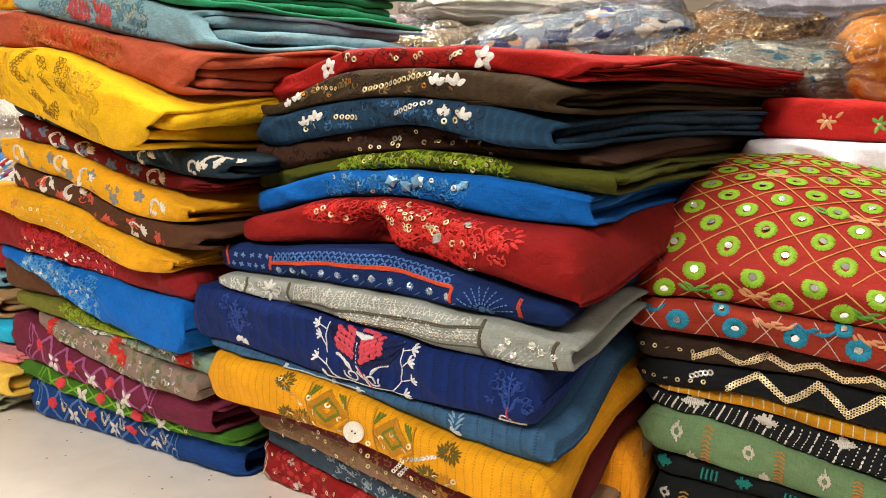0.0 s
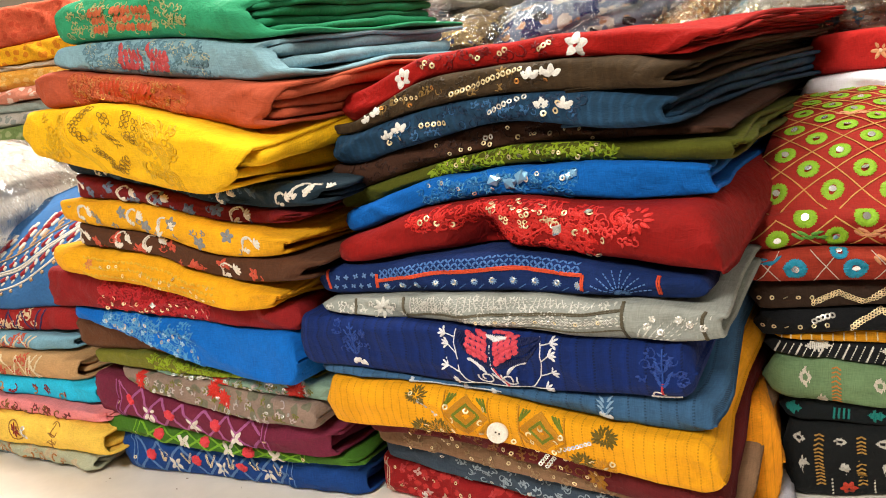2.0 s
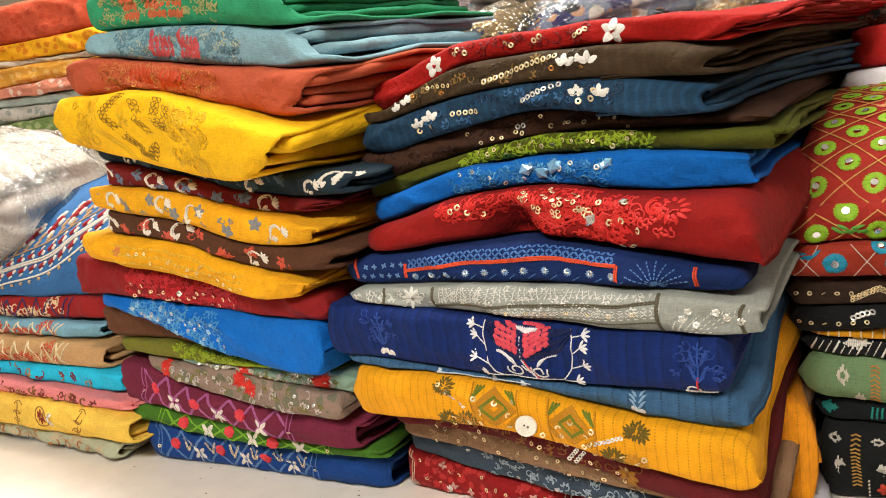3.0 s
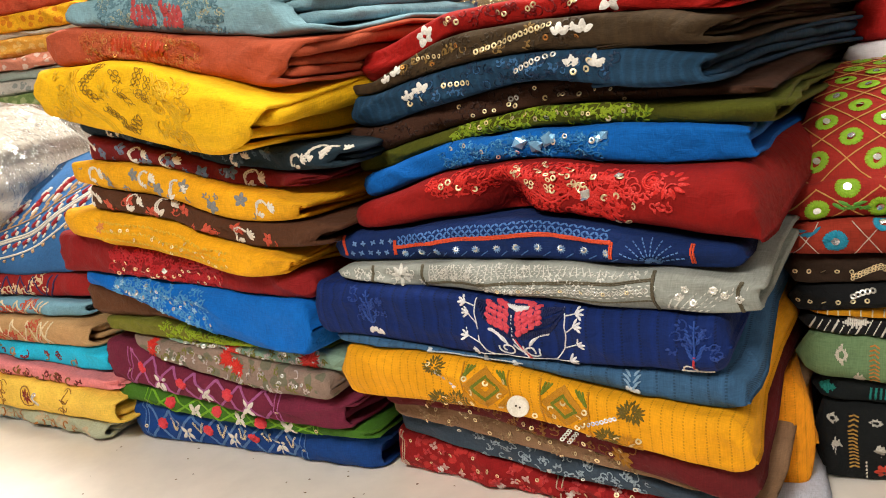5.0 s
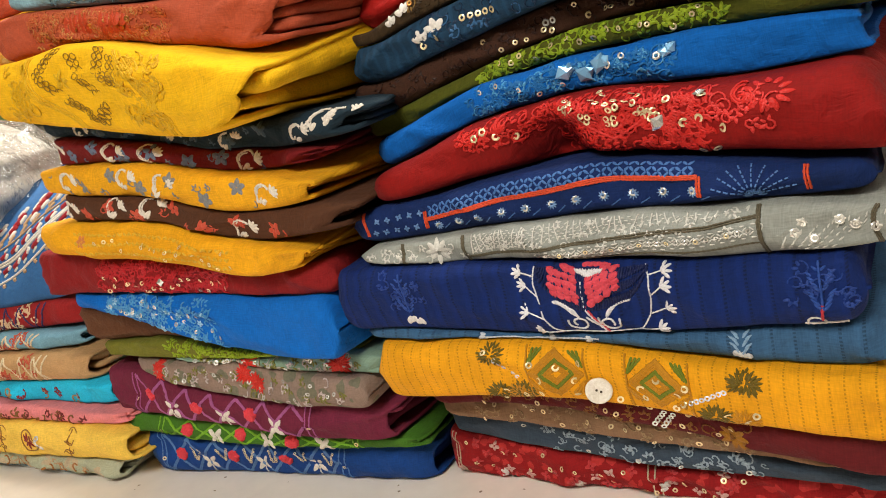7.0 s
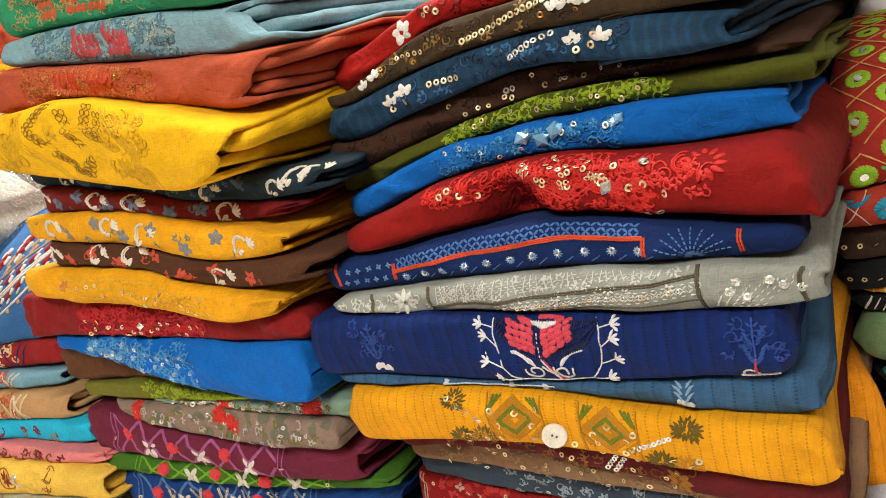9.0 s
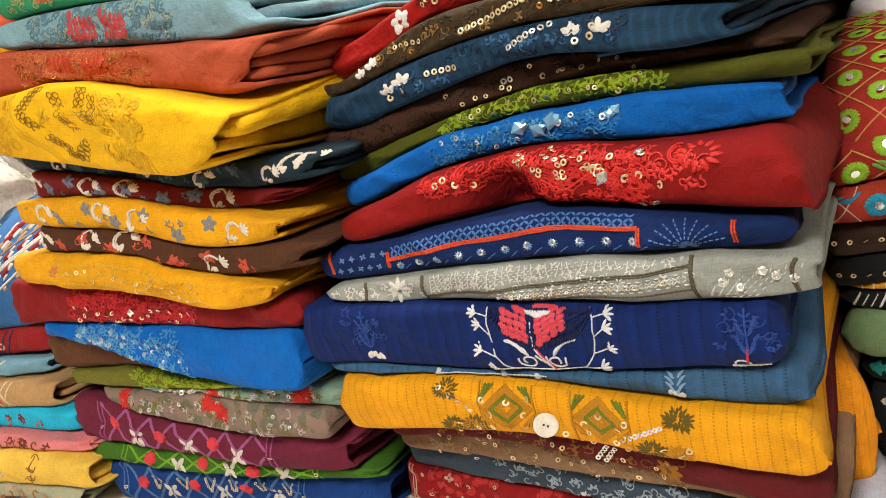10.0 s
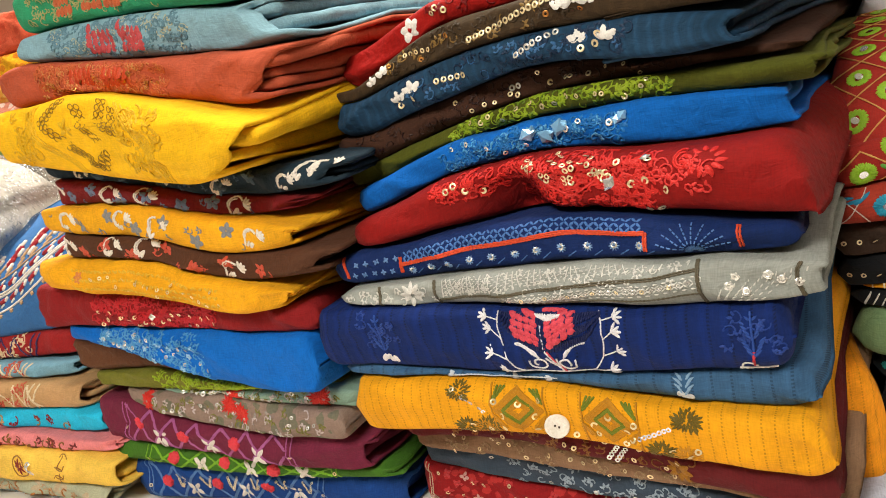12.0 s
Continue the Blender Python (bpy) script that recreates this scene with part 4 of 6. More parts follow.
# ---------------------------------------------------------------- the step behind, with wrapped goods on it
step = tagged(new("display_step"), "off-white display step behind the piles", "display step")
bm = bmesh.new()
box_bm(bm, (-0.55, 0.54, 0.0), (0.95, 0.98, 0.435), 0.004)
me = bm_mesh("step_body", bm, plain("step_paint", "D8CCBC", 0.6, 20.0, 0.08))
ob = part("step_body", me, step)
step.matrix_basis = Matrix.Translation(MID.o) @ pose(0, 0, 0, 0, 0, -31)


def wrapped_pack(x, y, z, sx, sy, sz, turn, tilt, mat, label, roll=0):
    """A folded garment in a clear bag: a soft bundle with creases, and the film round it."""
    def blob(grow, rough, seed, mat_, name, bag=False):
        bm_ = bmesh.new()
        bmesh.ops.create_cube(bm_, size=1.0)
        bmesh.ops.subdivide_edges(bm_, edges=bm_.edges[:], cuts=21, use_grid_fill=True)
        for v in bm_.verts:
            c = v.co * 2
            k = [math.copysign(abs(q) ** 0.9, q) for q in c]
            flat = 0.86 if bag else 0.5
            puff = (1 - flat * abs(c.x) ** 5) * (1 - 0.55 * abs(c.y) ** 5)
            # the bag runs out into flat ends; the cloth shows the steps of its layers
            wide = 1.16 if bag else 1 + 0.03 * math.sin(c.z * 8 + seed)
            p = Vector((k[0] * sx / 2 * wide, k[1] * sy / 2 * (1.03 if bag else wide), k[2] * sz / 2 * puff))
            n1 = noise.noise(p * 14 + Vector((seed, 0, 0)))
            n2 = noise.noise(p * 45 + Vector((0, seed, 0)))
            crease = max(0.0, 0.86 + 0.14 * n2 - abs(noise.noise(p * 17 + Vector((seed, seed, 0)))) * 3) if bag else 0.0
            p += c.normalized() * (grow + rough * (0.010 * n1 + 0.005 * n2) + 0.006 * crease)
            v.co = p
        return bm_mesh(name, bm_, mat_, True)
    thing = tagged(new("wrapped_pack"), label, "packaged garment", "wrapped garments")
    thing.matrix_basis = pose(x, y, z, tilt, roll, turn)
    part("folded_cloth", blob(0.0, 1.0, x * 31 + y * 17, mat, "folded_cloth"), thing)
    part("plastic_bag", blob(0.004, 1.3, y * 23 + 5, FILM, "plastic_bag", True), thing, "clear crinkled plastic bag")
    return thing


def pack_cloth(name, base, marks, glitter=0.0):
    """Printed or sequined cloth. marks: colour, size and share of each printed motif; glitter: share of metal flecks."""
    m, nt, bsdf = nodes_of(name)
    tc = nt.nodes.new("ShaderNodeTexCoord")
    wob = node(nt, "ShaderNodeTexNoise", Scale=60.0, Detail=3.0)
    nt.links.new(tc.outputs["Object"], wob.inputs["Vector"])
    col = mix_rgb(nt, wob.outputs[0], [c * 0.7 for c in lin(base)], [min(1, c * 1.2) for c in lin(base)])
    for i, (hexa, size, share) in enumerate(marks):
        mp = nt.nodes.new("ShaderNodeMapping")
        mp.inputs["Location"].default_value = (0.31 * i, 0.17 * i, 0.0)
        mp.inputs["Rotation"].default_value = (0.3 * i, 0.2, 0.7 * i)
        mp.inputs["Scale"].default_value = (1.0, 2.0, 1.0)
        nt.links.new(tc.outputs["Object"], mp.inputs[0])
        vo = node(nt, "ShaderNodeTexVoronoi", Scale=1.0 / size)
        nt.links.new(mp.outputs[0], vo.inputs["Vector"])
        d = math_node(nt, "ADD", vo.outputs["Distance"], math_node(nt, "MULTIPLY", math_node(nt, "SUBTRACT", wob.outputs[0], 0.5), 0.9))
        col = mix_rgb(nt, math_node(nt, "LESS_THAN", d, share), col, lin(hexa))
    if glitter:
        fl = node(nt, "ShaderNodeTexVoronoi", Scale=330.0)
        nt.links.new(tc.outputs["Object"], fl.inputs["Vector"])
        bit = math_node(nt, "LESS_THAN", fl.outputs["Color"], glitter)
        col = mix_rgb(nt, bit, col, lin("F0D8A8"))
        nt.links.new(math_node(nt, "MULTIPLY", bit, 0.85), bsdf.inputs["Metallic"])
        nt.links.new(math_node(nt, "SUBTRACT", 0.7, math_node(nt, "MULTIPLY", bit, 0.45)), bsdf.inputs["Roughness"])
        bp = node(nt, "ShaderNodeBump", Strength=1.0, Distance=0.003)
        nt.links.new(fl.outputs["Color"], bp.inputs["Height"])
        nt.links.new(bp.outputs[0], bsdf.inputs["Normal"])
    else:
        bsdf.inputs["Roughness"].default_value = 0.75
        bp = node(nt, "ShaderNodeBump", Strength=0.7, Distance=0.006)
        nt.links.new(wob.outputs[0], bp.inputs["Height"])
        nt.links.new(bp.outputs[0], bsdf.inputs["Normal"])
    nt.links.new(col, bsdf.inputs["Base Color"])
    return m


PK = {
    "pink": pack_cloth("pack_pink", "B9A6A8", (("4F9AC0", 0.026, 0.30), ("B83A3C", 0.020, 0.26))), "gold": pack_cloth("pack_gold", "8A7048", (("26365A", 0.030, 0.34), ("C8A860", 0.012, 0.30)), 0.25),
    "floral": pack_cloth("pack_floral", "6F7E94", (("C9C2B8", 0.040, 0.36), ("12275E", 0.055, 0.34), ("B98A6A", 0.034, 0.24), ("20242C", 0.045, 0.22))),
    "copper": pack_cloth("pack_copper", "A8703A", (("D9A868", 0.012, 0.36), ("7A4A20", 0.020, 0.28)), 0.42),
    "teal": pack_cloth("pack_teal", "A09C8E", (("12708E", 0.026, 0.34), ("D8D4C6", 0.014, 0.26)), 0.2), "marigold": pack_cloth("pack_marigold", "E48C08", (("B8680A", 0.045, 0.30), ("F0A81C", 0.020, 0.30))),
    "brown": pack_cloth("pack_brown", "A98A68", (("5B3A20", 0.035, 0.36), ("D0C0A8", 0.022, 0.30))), "snow": plain("pack_snow", "CFC8C0", 0.5), "lilac": fabric("pack_lilac", "B4B0BE"),
}
wrapped_pack(-0.13, 1.30, 0.50, 0.30, 0.22, 0.10, -25, 8, PK["pink"], "pink and blue floral garment wrapped in clear plastic")
wrapped_pack(0.04, 1.20, 0.485, 0.16, 0.22, 0.09, -40, 4, PK["gold"], "gold and navy patterned garment wrapped in clear plastic")
wrapped_pack(0.22, 1.17, 0.495, 0.30, 0.20, 0.11, -5, 6, PK["floral"], "grey garment with blue flowers wrapped in clear plastic", -10)
wrapped_pack(0.15, 1.36, 0.575, 0.30, 0.22, 0.06, 10, 5, PK["snow"], "white wrapped garment lying on other packs")
wrapped_pack(0.40, 1.13, 0.505, 0.27, 0.15, 0.075, 16, 12, PK["copper"], "copper sequined garment wrapped in clear plastic", -17)
wrapped_pack(0.49, 1.02, 0.462, 0.26, 0.16, 0.07, -12, 4, PK["teal"], "silver grey garment with teal flowers wrapped in plastic")
wrapped_pack(0.53, 1.00, 0.445, 0.22, 0.14, 0.04, -30, 2, PK["brown"], "brown garment wrapped in crumpled clear plastic")
wrapped_pack(0.62, 0.97, 0.475, 0.20, 0.18, 0.12, -15, 5, PK["marigold"], "marigold yellow garment wrapped in clear plastic")
wrapped_pack(0.60, 1.20, 0.545, 0.30, 0.20, 0.08, 5, 0, PK["lilac"], "pale lilac wrapped garment lying on other packs")

# ---------------------------------------------------------------- the farther pile and the white bag
REAR = Stack(-1.05, 1.78, -12, 0.0, -0.30, 0.34)
z0, last = 0.0, (0.0,) * 5
for k, (hexa, th, lab, sec) in enumerate((("8E8A86", 0.155, "grey stacked folded cotton cloth", "A8A29A"), ("A39C94", 0.09, "stone grey stacked folded cotton cloth", None), ("8F6A5E", 0.08, "mauve brown stacked folded cotton cloth", None),
                                          ("C9C4BC", 0.07, "off-white stacked folded cotton cloth", None), ("6E6A5C", 0.05, "dark grey folded cotton garment", "4E5240"), ("6B7F4A", 0.035, "leaf green folded cotton garment", "8F9A6A"),
                                          ("B9B4AC", 0.032, "pale grey folded cotton garment", "8E9490"), ("A9B8B2", 0.024, "pale mint folded cotton garment", None), ("D88A72", 0.022, "coral folded cotton garment", "E6C9BC"),
                                          ("E0A040", 0.036, "orange yellow folded garment", "E8B868"), ("D8CCBC", 0.016, "beige folded cotton garment", None),
                                          ("EBAA1C", 0.038, "yellow folded garment with a scalloped hem", "D8801A"), ("C25236", 0.075, "orange folded garment with silver sequins", "B8452C"))):
    hang = tuple(0.004 * math.sin(1.7 * k + 1.9 * i) for i in range(5))
    Garment(REAR, lab, fabric("rear_%d" % k, hexa, second=sec, blotch=0.018), tuple(z0 + q for q in last), tuple(z0 + th + q for q in hang),
            -0.32, 0.335 + 0.022 * math.sin(k * 2.3), 0.012 * math.sin(k * 1.3), 0.012 * math.sin(k * 2.1), depth=0.30, folds=0, closed=0.02, wrinkle=2.6)
    last = hang
    z0 += th
wrapped_pack(-0.88, 1.34, 0.345, 0.42, 0.24, 0.21, -20, 4, plain("cream_cloth", "EBE2D6", 0.6, 14.0, 0.06), "white garment in a clear plastic bag")

# ---------------------------------------------------------------- needlework, garment by garment: the middle pile
def blossom(s, u, f, r, hexa="F4EFE8", core="B81A1C", turn=0):
    """A five-petalled satin flower with a red or dark heart."""
    s.flower(hexa, u, f, r, 5, turn, core, 0.95)


s = Stitch(m_scarlet)
blossom(s, -0.132, 0.52, 0.0105, turn=20)
blossom(s, 0.050, 0.50, 0.0115, turn=10)
scroll_field(s, "7E0E10", -0.115, 0.03, 0.35, 0.8, 22, 2)
for u in (-0.105, -0.098, -0.091, -0.052, -0.047, -0.022, -0.017, 0.016, 0.021, 0.026):
    sequin(m_scarlet, u, 0.58 + 0.1 * math.sin(u * 300), "gold", 1.0, random.Random(int(u * 1e4)))
s.finish()

s = Stitch(m_brown)
for u, f, r in ((0.012, 0.52, 0.008), (0.030, 0.54, 0.008), (-0.158, 0.55, 0.007), (-0.172, 0.45, 0.006)):
    s.sprig("F4EFE8", u, f, r * 1.25, 90)
s.petal("F4EFE8", 0.022, 0.72, 0, 0, 0.008, 0.004, 80)
scroll_field(s, "3A2A16", -0.15, 0.03, 0.15, 0.85, 42, 4)
scroll_field(s, "8A6A34", -0.15, 0.0, 0.15, 0.8, 16, 14)
sequin_run(m_brown, [(-0.067, 0.25), (-0.05, 0.38), (-0.024, 0.62), (0.003, 0.80)], 0.0055)
sequin_run(m_brown, [(-0.135, 0.70), (-0.108, 0.42)], 0.0062, "gold", 0.8)
for u, f in ((-0.15, 0.7), (-0.09, 0.62), (0.0, 0.4), (0.024, 0.4), (-0.12, 0.25)):
    sequin(m_brown, u, f, "copper", 0.9, random.Random(int(u * 1e4)))
s.finish()

s = Stitch(m_denim)
for u, f, r in ((0.016, 0.56, 0.008), (0.038, 0.56, 0.008), (-0.135, 0.55, 0.008), (-0.150, 0.45, 0.007)):
    s.sprig("F4EFE8", u, f, r * 1.25, 95)
scroll_field(s, "16304E", -0.16, 0.055, 0.12, 0.9, 60, 6)
scroll_field(s, "3A6A9A", -0.14, 0.05, 0.15, 0.85, 18, 16)
sequin_run(m_denim, [(-0.033, 0.42), (-0.018, 0.68), (0.000, 0.88)], 0.0058, "silver")
sequin_run(m_denim, [(-0.112, 0.52), (-0.082, 0.36)], 0.0068, "gold")
for u, f in ((0.029, 0.45), (0.033, 0.7), (-0.135, 0.35), (0.018, 0.35), (-0.15, 0.3)):
    sequin(m_denim, u, f, "gold", 1.1, random.Random(int(u * 1e4)))
s.finish()

s = Stitch(m_umber)
scroll_field(s, "33190E", -0.20, 0.09, 0.15, 0.85, 40, 8)
sequin_scatter(m_umber, -0.105, 0.06, 0.2, 0.85, 14, "gold", 0.85, 5)
sequin_run(m_umber, [(-0.047, 0.5), (-0.040, 0.5)], 0.0055, "silver")
s.finish()

s = Stitch(m_olive)
scroll_field(s, "9BB222", -0.105, 0.075, 0.15, 0.92, 58, 10, 0.0006, 1.15, 0.6)
scroll_field(s, "6E8A14", -0.105, 0.075, 0.1, 0.9, 18, 20, 0.0006, 0.9, 0.6)
sequin_scatter(m_olive, -0.095, 0.07, 0.25, 0.85, 15, "gold", 0.85, 6)
s.finish()

CHIP = {}


def mirror_chip(g, u, f, size, ang, mat=None):
    """A faceted kite-shaped mirror chip."""
    mat = mat or MIRROR
    if mat.name not in CHIP:
        vs = [(-1, 0, 0), (0, -0.8, 0), (1, 0, 0), (0, 0.8, 0), (-0.45, 0, 0.3), (0.45, 0, 0.3)]
        fs = [(0, 1, 4), (1, 5, 4), (1, 2, 5), (2, 3, 5), (3, 4, 5), (3, 0, 4)]
        CHIP[mat.name] = link_mesh("mirror_chip", vs, fs, mat, smooth=False)
    p, x, y, z = g.spot(u, f, 0.0012)
    m = Matrix.Translation(p) @ Matrix((x, y, z)).transposed().to_4x4() @ pose(0, 0, 0, 6, -8, ang) @ Matrix.Diagonal((size, size, size, 1))
    part("mirror_chip", CHIP[mat.name], g.ob, "faceted mirror chip", m)


BLUE_CHIP = shiny("blue_mirror", "8CC4F0", 0.35, 0.2)
s = Stitch(m_azure)
scroll_field(s, "1E74BE", -0.11, 0.045, 0.12, 0.9, 66, 12, 0.0007, 1.0, 0.9)
scroll_field(s, "57A4DA", -0.11, 0.04, 0.15, 0.85, 26, 22, 0.0006, 0.9, 0.7)
for k, (u, f, a) in enumerate(((-0.031, 0.60, 20), (-0.018, 0.44, -35), (-0.006, 0.66, 70), (0.038, 0.68, -20))):
    mirror_chip(m_azure, u, f, 0.0075 if k < 3 else 0.0045, a, BLUE_CHIP)
    mirror_chip(m_azure, u + 0.004, f + 0.07, 0.005, a + 60, BLUE_CHIP)
sequin_scatter(m_azure, -0.105, 0.04, 0.2, 0.8, 9, "silver", 0.95, 8)
s.finish()

s = Stitch(m_crimson)
scroll_field(s, "D4261F", -0.115, -0.045, 0.55, 0.93, 34, 14, 0.0009, 1.0, 0.9)
scroll_field(s, "D4261F", -0.045, 0.065, 0.12, 0.93, 120, 15, 0.0008, 1.15, 0.7)
scroll_field(s, "DE3430", -0.05, 0.105, 0.45, 0.92, 48, 25, 0.0008, 1.1, 0.95)
for k in range(12):
    u = 0.10 + 0.012 * math.cos(k * 0.52)
    s.petal("D4261F", u, 0.82 + 0.12 * math.sin(k * 0.52), 0, 0, 0.009, 0.004, k * 30)
for k in range(20):
    a, b = k / 19, (k + 1) / 19
    s.petal("D4261F", -0.045 + 0.11 * a, 0.92 - 0.78 * a ** 1.6, 0, 0, 0.007, 0.003, -40 - 30 * a)
for u, f in ((-0.030, 0.86), (-0.026, 0.82), (-0.006, 0.90), (0.006, 0.80), (0.018, 0.86), (0.024, 0.66), (0.030, 0.62), (0.004, 0.58), (-0.014, 0.66)):
    for k in range(4):
        a = math.pi / 2 * k + u * 200
        sequin(m_crimson, u + 0.0034 * math.cos(a), f + 0.058 * math.sin(a), "gold", 0.95, random.Random(k + int(u * 1e4)))
for u, f in ((-0.093, 0.80), (-0.082, 0.68), (-0.1, 0.74), (-0.07, 0.6), (0.040, 0.84), (0.050, 0.52), (0.060, 0.58), (0.068, 0.16), (0.058, 0.12), (0.074, 0.44), (0.062, 0.88)):
    sequin(m_crimson, u, f, "gold", 1.15, random.Random(int(u * 1e4)))
mirror_chip(m_crimson, 0.033, 0.50, 0.0062, 60)
mirror_chip(m_crimson, 0.060, 0.90, 0.0042, 20)
for bow in (-1, 1):
    s.tube("DE3430", [(0.004 + bow * 0.030 * (1 - (k / 30) ** 2), 0.30 + 0.64 * (1 - (k / 30)) ** 1.0) for k in range(31)], 0.0012)
for c, f in ((0.086, 0.84), (0.052, 0.24), (0.064, 0.50), (-0.078, 0.86)):
    for dr in (0.0, 0.0016):
        s.arc("D4261F", c, f, 0.0058 - dr, 60, 330, 0.0011)
s.finish()

s = Stitch(m_royal)
ORANGE = "E5512E"
line_f = spline([0.46, 0.56, 0.60, 0.66, 0.66], -0.155, 0.055)
for dd in (-0.035, 0.0, 0.035):
    s.tube(ORANGE, [(-0.155 + 0.21 * k / 150, line_f(-0.155 + 0.21 * k / 150) + dd) for k in range(151)], 0.0008)
for u in (-0.213, -0.155, 0.055, 0.117):
    for dd in (-0.0009, 0.0009):
        s.line(ORANGE, u + dd, 0.22, u + dd, 0.94 if u in (-0.213, 0.117) else 0.68, 0.0009)
for k in range(11):
    u = -0.145 + 0.0196 * k
    s.flower("7FA3D2", u, line_f(u) * 0.52, 0.0040, 10, k * 20, None, 0.4)
    sequin(m_royal, u, line_f(u) * 0.55, "silver", 0.95, random.Random(k))
    s.line("4A74B4", u + 0.004, 0.14, u + 0.011, 0.26, 0.0005)
for k in range(54):
    u = -0.150 + 0.0038 * k
    for j in range(3):
        f0 = line_f(u) + 0.08 + 0.10 * j
        s.petal("4A78BC", u, f0, 0, 0, 0.0048, 0.0020, 45 if (k + j) % 2 else -45, 0.0007)
for k in range(9):
    a = radians(20 + 17.5 * k)
    for q in range(6):
        e = (q + 0.7) / 6.5
        s.line("5C86C8", 0.087 + 0.026 * e * math.cos(a), 0.14 + 0.80 * e ** 0.8 * math.sin(a), 0.087 + 0.026 * (e + 0.10) * math.cos(a), 0.14 + 0.80 * (e + 0.10) ** 0.8 * math.sin(a), 0.0006)
for k in range(7):
    s.petal("5C86C0", 0.087, 0.16, 0.004 * math.cos(radians(30 * k)), 0.003 * math.sin(radians(30 * k)), 0.006, 0.0022, 30 * k)
for k in range(10):
    s.flower("6E93C8", -0.205 + 0.005 * k, 0.3 + 0.35 * (k % 2), 0.003, 4, k * 30)
s.finish()

s = Stitch(m_grey)
DARK, PALE = "5E5644", "D8D5CE"
for u in (-0.173, -0.118, 0.090, 0.150):
    for dd in (-0.0006, 0.0006):
        s.line(DARK, u + dd, 0.03, u + dd - 0.002, 0.97, 0.0009)
for dd in (-0.02, 0.02):
    s.line(DARK, -0.116, 0.20 + dd, 0.090, 0.80 + dd, 0.0008)
s.line(DARK, -0.04, 0.03, 0.09, 0.30, 0.0008)
s.flower(PALE, -0.142, 0.55, 0.0115, 8, 0, None, 0.5)
rnd = random.Random(9)
for k in range(34):
    u = -0.112 + 0.2 * k / 34
    lo = 0.26 + 0.6 * (u + 0.116) / 0.206
    if lo < 0.86:
        s.line(PALE, u, lo + 0.06, u + rnd.uniform(-0.004, 0.004), 0.95, 0.0005)
        s.petal(PALE, u, lo + 0.12, 0, 0, 0.004, 0.0016, rnd.uniform(40, 140), 0.0007)
for k in range(24):
    u = -0.06 + 0.0062 * k
    mid_f = 0.14 + 0.42 * (u + 0.06) / 0.148
    for sx in (-1, 1):
        for sy in (-1, 1):
            s.petal(PALE, u, mid_f, 0.0019 * sx, 0.0015 * sy, 0.0036, 0.0011, -38 * sx * sy, 0.0007)
        s.petal(PALE, u, mid_f, 0.0031, 0.0042 * sx, 0.0034, 0.0012, 0, 0.0007)
    sequin(m_grey, u, mid_f, "gold" if k % 3 == 0 else "silver", 0.62, random.Random(k))
# running stitch in rows that follow the seams
for row in range(9):
    for k in range(44):
        u = -0.110 + 0.0045 * k + 0.002 * (row % 2)
        f = 0.30 + 0.60 * (u + 0.116) / 0.206 + 0.065 * (row + 1)
        if f < 0.93:
            s.petal(PALE, u, f, 0, 0, 0.0030, 0.0009, 12 + 25 * math.sin(k * 0.6 + row), 0.0006)
for ray in range(7):
    for k in range(7):
        e = (k + 1) / 7
        s.petal(PALE, 0.094 + 0.060 * e * (0.55 + 0.075 * ray), 0.12 + 0.11 * ray * e ** 0.6, 0, 0, 0.0036, 0.0010, 20 + 9 * ray, 0.0006)
scroll_field(s, PALE, -0.11, 0.09, 0.35, 0.92, 30, 58, 0.00045, 0.75, 0.5)
scroll_field(s, PALE, -0.21, -0.12, 0.2, 0.85, 16, 19, 0.0005, 0.8, 0.6)
for u, f in ((0.112, 0.62), (0.108, 0.42), (0.132, 0.66), (0.140, 0.52), (0.150, 0.42), (0.118, 0.3)):
    s.flower("E9E4DA", u, f, 0.0034, 5, 0)
    sequin(m_grey, u, f, "silver", 1.1, random.Random(int(u * 1e4)))
s.finish()

s = Stitch(m_navy)
WHITE, PINK = "F1EEF2", "E0495A"
C = -0.0265
